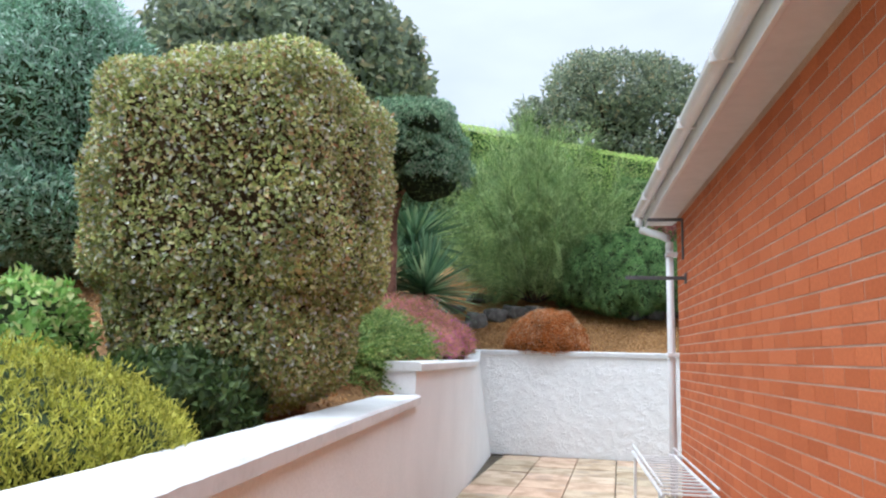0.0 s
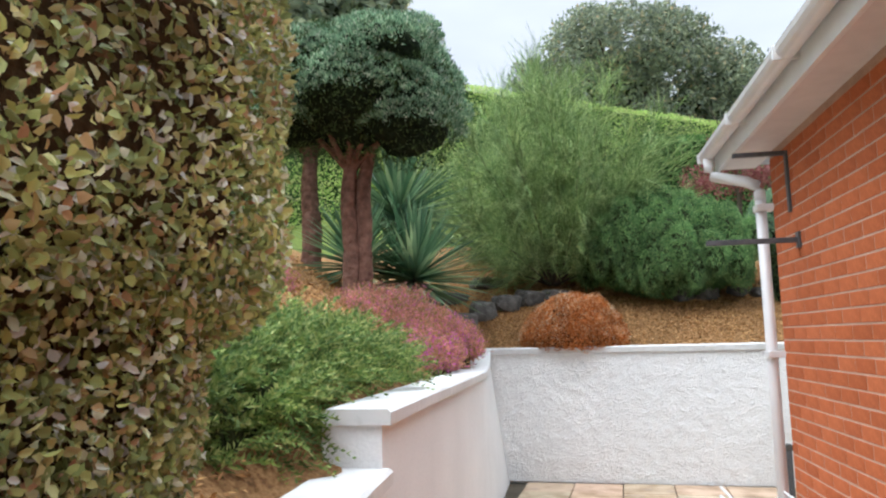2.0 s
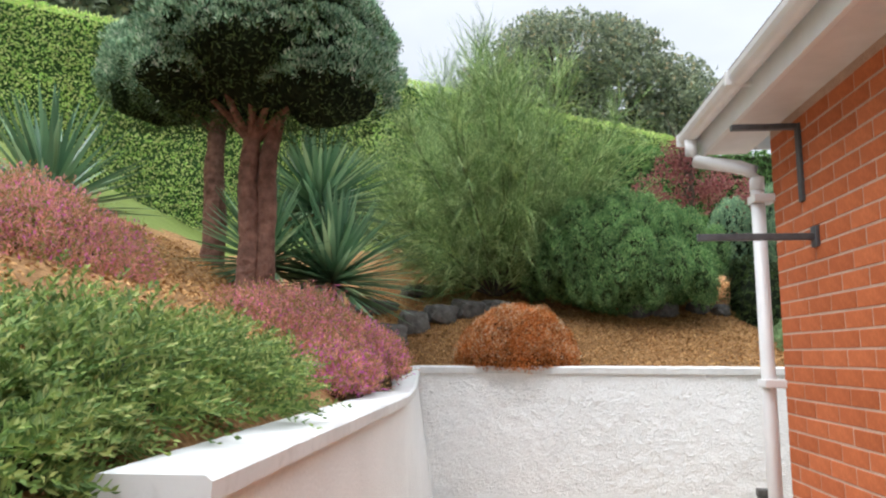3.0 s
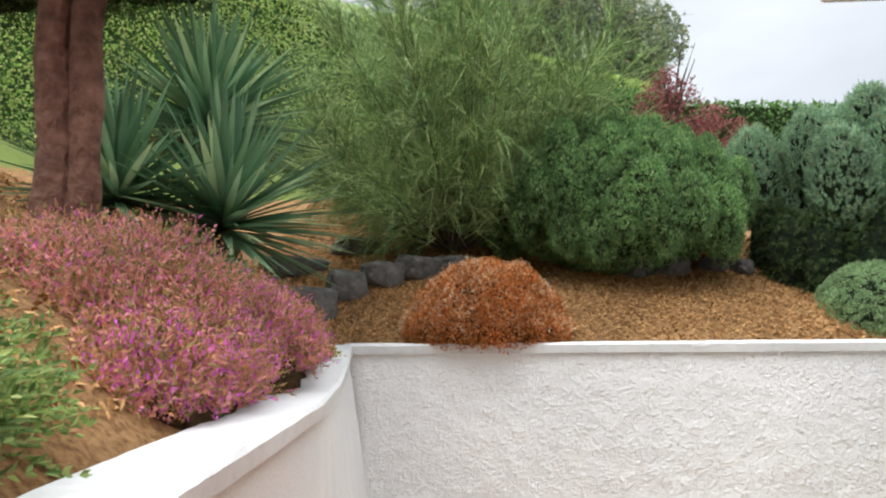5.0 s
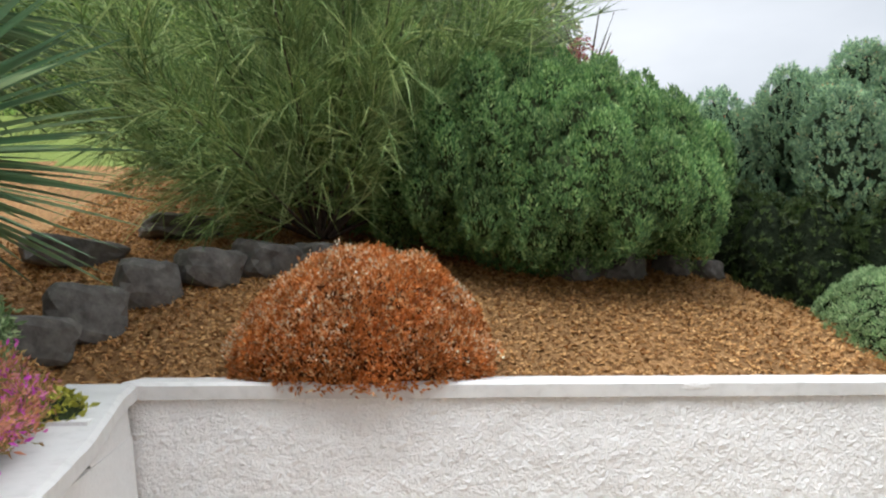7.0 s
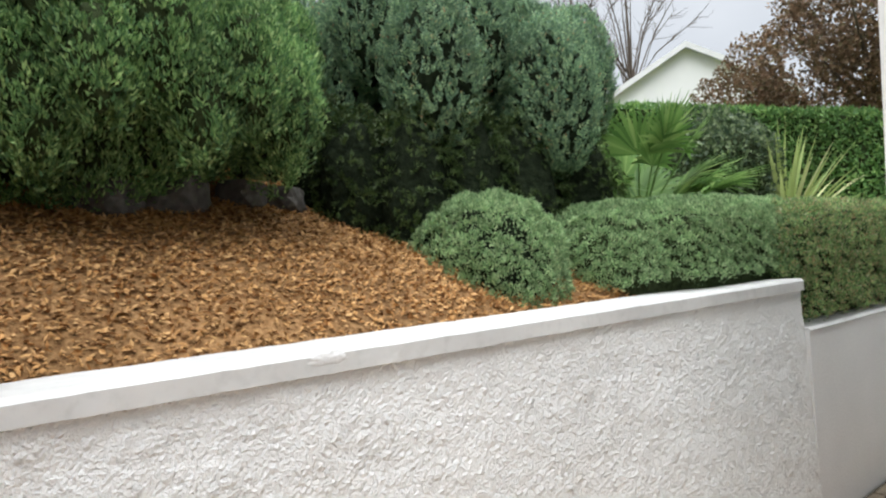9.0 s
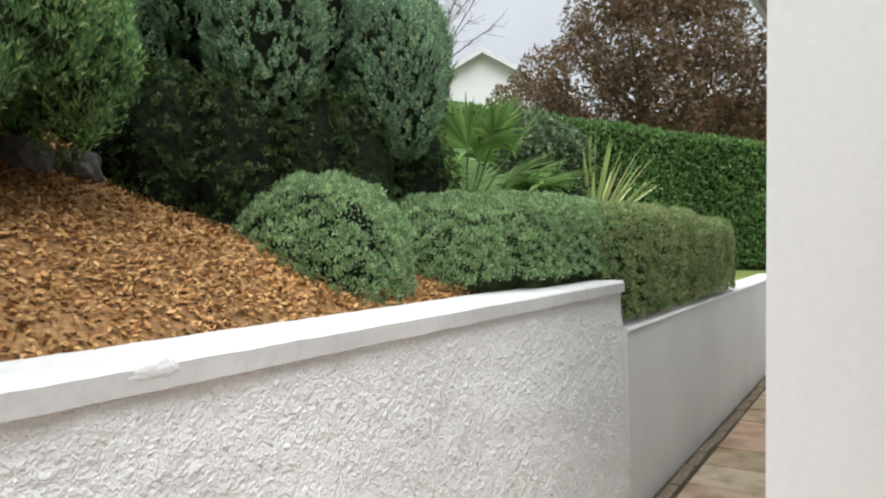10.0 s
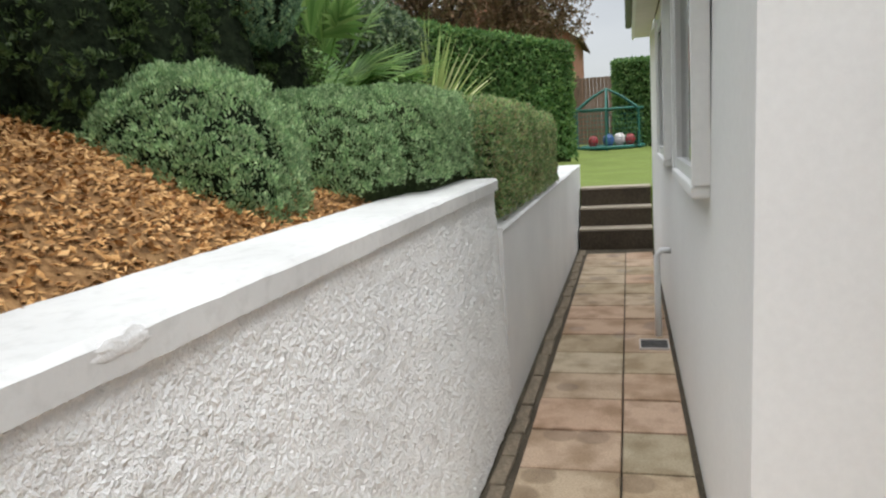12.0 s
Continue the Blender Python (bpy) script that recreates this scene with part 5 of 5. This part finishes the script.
def gable_house(name, m, w, l, eave, ridge, wallmat, label, roofmat=M_ROOF):
    t = thing(name, m, label, "house")
    part("wall", extrude_profile([(-w / 2, -1), (-w / 2, eave), (0, ridge - 0.1), (w / 2, eave), (w / 2, -1)], 0, l), wallmat, t)
    for s in (-1, 1):
        part("roof", extrude_profile([(0, ridge), (0, ridge + 0.12), (s * (w / 2 + 0.4), eave - 0.2 + 0.12), (s * (w / 2 + 0.4), eave - 0.2)], -0.3, l + 0.3), roofmat, t)
        part("bargeboard", extrude_profile([(0, ridge - 0.14), (0, ridge + 0.10), (s * (w / 2 + 0.4), eave - 0.1), (s * (w / 2 + 0.4), eave - 0.34)], -0.34, -0.3), M_UPVC, t)
        wd = part("window", boxed(s * w * .28 - 0.55, -0.03, eave - 1.5, s * w * .28 + 0.55, 0.0, eave - 0.35), M_UPVC, t)
        part("pane", boxed(s * w * .28 - 0.48, -0.035, eave - 1.43, s * w * .28 + 0.48, -0.031, eave - 0.42), M_GLASSDARK, wd)
    return t


gable_house("bungalow", pose(27.6, 22.6, 4.9, 0, 0, -60), 7.6, 9.0, 2.6, 4.75, M_HOUSEWHITE, "white gabled bungalow beyond the hedge", M_PALEROOF)
gable_house("grey_house", pose(15.8, 28.5, 3.1, 0, 0, -30), 11.0, 9.0, 4.5, 7.6, M_SOFFIT, "grey gabled house with white bargeboards", M_PALEROOF)
M_FARBRICK = two_tone("far_brick", [(0.3, (0.26, 0.11, 0.07)), (0.7, (0.36, 0.17, 0.11))], 14, 2.0, 0.2)
gable_house("brick_house", pose(38.0, 15.2, 0.8, 0, 0, -90), 8.5, 9.0, 5.4, 8.0, M_FARBRICK, "two storey brick house beyond the fence")
M_FENCE = two_tone("weathered_fence", [(0.3, (0.13, 0.085, 0.06)), (0.7, (0.22, 0.15, 0.11))], 9, 2.0, 0.3)
fence = thing("garden_fence", (32.0, 8.8, 0.7), "weathered brown timber fence", "fence")
pk = boxed(-0.012, -0.07, 0, 0.012, 0.07, 2.9)
pk = bm_mesh("plank", pk)
for k in range(34):
    p = part("plank", pk, M_FENCE, fence)
    p.location = (0.01 * (k % 2), -0.9 + 0.15 * k, 0)
for k in range(3):
    part("post", boxed(-0.06, -0.95 + 2.5 * k, 0, -0.012, -0.85 + 2.5 * k, 3.0), M_FENCE, fence)

M_NET, _nt, _b = material("green_frame", 0.5)
_b.inputs["Base Color"].default_value = (0.03, 0.13, 0.105, 1)
M_TOYR, _nt, _b = material("red_plastic", 0.4)
_b.inputs["Base Color"].default_value = (0.28, 0.035, 0.04, 1)
M_TOYB, _nt, _b = material("blue_plastic", 0.4)
_b.inputs["Base Color"].default_value = (0.05, 0.11, 0.28, 1)
tr = thing("trampoline", (26.2, 9.11, 0.62), "round trampoline with green safety net frame", "trampoline")
TR = 1.2
ring = [(TR * math.cos(a), TR * math.sin(a), 0.25) for a in np.linspace(0, 2 * math.pi, 25)]
part("rim", tube(ring, 0.06, 6), M_NET, tr)
part("top_ring", tube([(p[0], p[1], 1.5) for p in ring], 0.035, 6), M_NET, tr)
mat_bm = bmesh.new()
bmesh.ops.create_cone(mat_bm, cap_ends=True, segments=24, radius1=1.15, radius2=1.15, depth=0.02)
part("mat", mat_bm, M_DARKIRON, tr).location = (0, 0, 0.25)
for k in range(6):
    a = k * math.pi / 3
    part("post", tube([(TR * math.cos(a), TR * math.sin(a), -0.1), (TR * math.cos(a), TR * math.sin(a), 1.5)], 0.035, 6), M_NET, tr)
    part("arch", tube([(TR * math.cos(a), TR * math.sin(a), 1.5), (0.6 * math.cos(a), 0.6 * math.sin(a), 1.9), (0, 0, 2.2)], 0.035, 6), M_NET, tr)
nv, nf = [], []
for k in range(60):
    a = k * math.pi / 30
    b = len(nv)
    c, s = TR * math.cos(a), TR * math.sin(a)
    nv += [(c, s, 0.3), (c - s * .006, s + c * .006, 0.3), (c - s * .006, s + c * .006, 1.5), (c, s, 1.5)]
    nf.append((b, b + 1, b + 2, b + 3))
for z in np.arange(0.4, 1.45, 0.15):
    for k in range(24):
        a0, a1 = k * math.pi / 12, (k + 1) * math.pi / 12
        b = len(nv)
        nv += [(TR * math.cos(a0), TR * math.sin(a0), z), (TR * math.cos(a1), TR * math.sin(a1), z), (TR * math.cos(a1), TR * math.sin(a1), z + .009), (TR * math.cos(a0), TR * math.sin(a0), z + .009)]
        nf.append((b, b + 1, b + 2, b + 3))
part("net", mesh_np("net", np.array(nv), [np.array(nf)]), M_NET, tr)
for (x, y, mt, s) in ((-0.6, 0.45, M_TOYR, .17), (-0.5, -0.05, M_TOYB, .19), (-0.3, -0.75, M_TOYR, .18), (0.2, -0.4, M_SOFFIT, .2)):
    bm = bmesh.new()
    bmesh.ops.create_icosphere(bm, subdivisions=2, radius=s)
    for v in bm.verts:
        v.co.z = v.co.z * (1.2 + 0.4 * v.co.x) + 0.15 * abs(v.co.y)
    tb = link("garden_toy", bm, mt)
    tb.location = (26.2 + x, 9.11 + y, 0.88 + s * 1.05)
    tagged(tb, "bright plastic toy on the trampoline", "toy", "toys on the trampoline")


# ---- slatted metal lounger beside the brick wall ----
lounger = thing("garden_lounger", BRICK @ Matrix.Translation((-0.40, -1.9, 0)), "white painted metal slatted lounger by brick wall", "lounger")
for x in (0.0, 0.34):
    part("side_rail", tube([(x, 0, 0.37), (x, 1.0, 0.38), (x, 2.05, 0.40)], 0.013, 8), M_WHITEMETAL, lounger)
    part("upper_rail", tube([(x, 0, 0.43), (x, 2.05, 0.46)], 0.008, 6), M_WHITEMETAL, lounger)
    for y in (0.15, 1.85):
        part("leg", tube([(x, y, 0.38), (x, y + 0.04, 0.0)], 0.012, 8), M_WHITEMETAL, lounger)
for k in range(14):
    part("slat", boxed(0.0, 0.04 + 0.146 * k, 0.372, 0.34, 0.062 + 0.146 * k, 0.384, 0.002), M_WHITEMETAL, lounger)


# ---- paving ----
base = link("paving_base", boxed(-1.2, 1.2, -0.45, 1.6, 9.1, -0.028), M_DIRT)
tagged(base, "gritty joints under the paving slabs", "paving", kind="structure")
base3 = link("lower_paving_base", boxed(-1.0, -16, -0.5, 2.4, 1.196, -0.208), M_DIRT)
tagged(base3, "gritty joints under the lower paving", "paving", kind="structure")
base2 = link("path_base", boxed(1.6, 6.5, -0.12, STAIR_X + 0.02, 9.09, -0.028), M_DIRT)
tagged(base2, "gritty joints under the side path", "paving", kind="structure")
pave = thing("pavement", (0, 0, 0), "buff and pink concrete paving slabs", "paving", kind="structure")
SLAB = {}


def slab(x0, y0, w, l, k):
    key = (round(w, 3), round(l, 3))
    if key not in SLAB:
        SLAB[key] = bm_mesh("slab", boxed(-w / 2, -l / 2, -0.04, w / 2, l / 2, 0.0, 0.009, 2))
    s = part("slab", SLAB[key], M_SLAB, pave)
    r = random.uniform
    s.location, s.rotation_euler = (x0 + w / 2, y0 + l / 2, r(-0.004, 0.003)), (r(-.005, .005), r(-.005, .005), r(-.007, .007))


k = 0
for i in range(14):                       # side path: two rows of slabs
    x = 3.436 - 0.461 * 1 + 0.4615 * i
    if x + 0.45 > STAIR_X:
        break
    slab(x, 8.483, 0.445, 0.462, k)
    slab(x, 8.160, 0.445, 0.315, k)
    k += 1
for i in range(-3, 9):                    # patio, up to the back wall
    for j in range(12):
        x, y = -0.75 + 0.461 * i, 9.06 - 0.461 * (j + 1)
        wall_x = CORNER[0] - TAN_L * (y - CORNER[1])
        if x < wall_x - 0.1 or x > 2.5 or (x > 1.0 and y < 6.5) or (x > 1.98 and y < 8.1):
            continue
        slab(x, y, 0.452, 0.452, k)
x = 2.6
while x < STAIR_X - 0.3:                  # broken edging pieces along the foot of the wall
    w = random.uniform(0.18, 0.5)
    e = part("slab", bm_mesh("slab", boxed(-w / 2, -0.035, -0.05, w / 2, 0.035, 0.0, 0.008, 2)), M_EDGE, pave)
    e.location, e.rotation_euler = (x + w / 2, 9.018 + random.uniform(-.008, .006), random.uniform(-.022, -.008)), (random.uniform(-.06, .06), 0, random.uniform(-.04, .04))
    x += w + random.uniform(0.006, 0.03)
rest = bmesh.new()
for i in range(0, 4):
    for j in range(12, 50):
        x, y = -0.75 + 0.461 * i, 9.06 - 0.461 * (j + 1)
        drop = -0.18 if y < 1.0 else 0.0      # one step down to the lower paving
        box(rest, x, y, drop - 0.04, x + 0.452, y + 0.452, drop + random.uniform(-.003, .002))
tagged(part("slabs", rest, M_SLAB, pave), kind="stuff")

# ---- bricks ----
BR_L, BR_H, JOINT = 0.217, 0.066, 0.008
brick_me = bm_mesh("brick", boxed(0, 0, 0, 0.10, BR_L, BR_H, 0.002, 1))
half_me = bm_mesh("brick", boxed(0, 0, 0, 0.10, 0.1025, BR_H, 0.002, 1))
far_bm_v, far_bm_f = [], []
for row in range(-4, 33):
    z = row * 0.075 + 0.015
    y = 0.0
    if row % 2:
        b = part("brick", half_me, M_BRICK, house)
        b.location = (random.uniform(-.0008, .0008), y - 0.1025, z)
        y -= 0.1125
    while y > -12.0:
        if y > -1.75 and row > 2:
            b = part("brick", brick_me, M_BRICK, house)
            b.location = (random.uniform(-.0008, .0008), y - BR_L, z + random.uniform(-.001, .001))
        else:
            o = random.uniform(-.0008, .0008)
            n = len(far_bm_v)
            far_bm_v += [(o + (0.0 if s[0] == 0 else 0.05), y - BR_L * s[1], z + BR_H * s[2]) for s in ((0, 0, 0), (0, 1, 0), (0, 1, 1), (0, 0, 1), (1, 0, 0), (1, 1, 0), (1, 1, 1), (1, 0, 1))]
            far_bm_f += [(n, n + 3, n + 2, n + 1), (n, n + 1, n + 5, n + 4), (n + 1, n + 2, n + 6, n + 5), (n + 2, n + 3, n + 7, n + 6), (n + 3, n, n + 4, n + 7)]
        y -= BR_L + JOINT


def far_brick_material():
    m, nt, b = material("red_brick_run", 0.85, spec=0.2)
    c = ramp_of(nt, [(0.0, (0.43, 0.118, 0.042)), (0.4, (0.51, 0.146, 0.054)), (0.75, (0.54, 0.16, 0.062)), (1.0, (0.45, 0.124, 0.046))], island(nt))
    f = noise_of(nt, 60, 6.0)
    c = mix_of(nt, c, ramp_of(nt, [(0.3, (0.84, 0.82, 0.80)), (0.65, (1.04, 1.04, 1.04))], f), 1.0, "MULTIPLY")
    nt.links.new(c, b.inputs["Base Color"])
    bump_of(nt, b, f, 0.3, 0.002)
    return m


tagged(part("bricks", mesh_np("bricks", np.array(far_bm_v), [np.array(far_bm_f)], flat=True), far_brick_material(), house), kind="stuff")
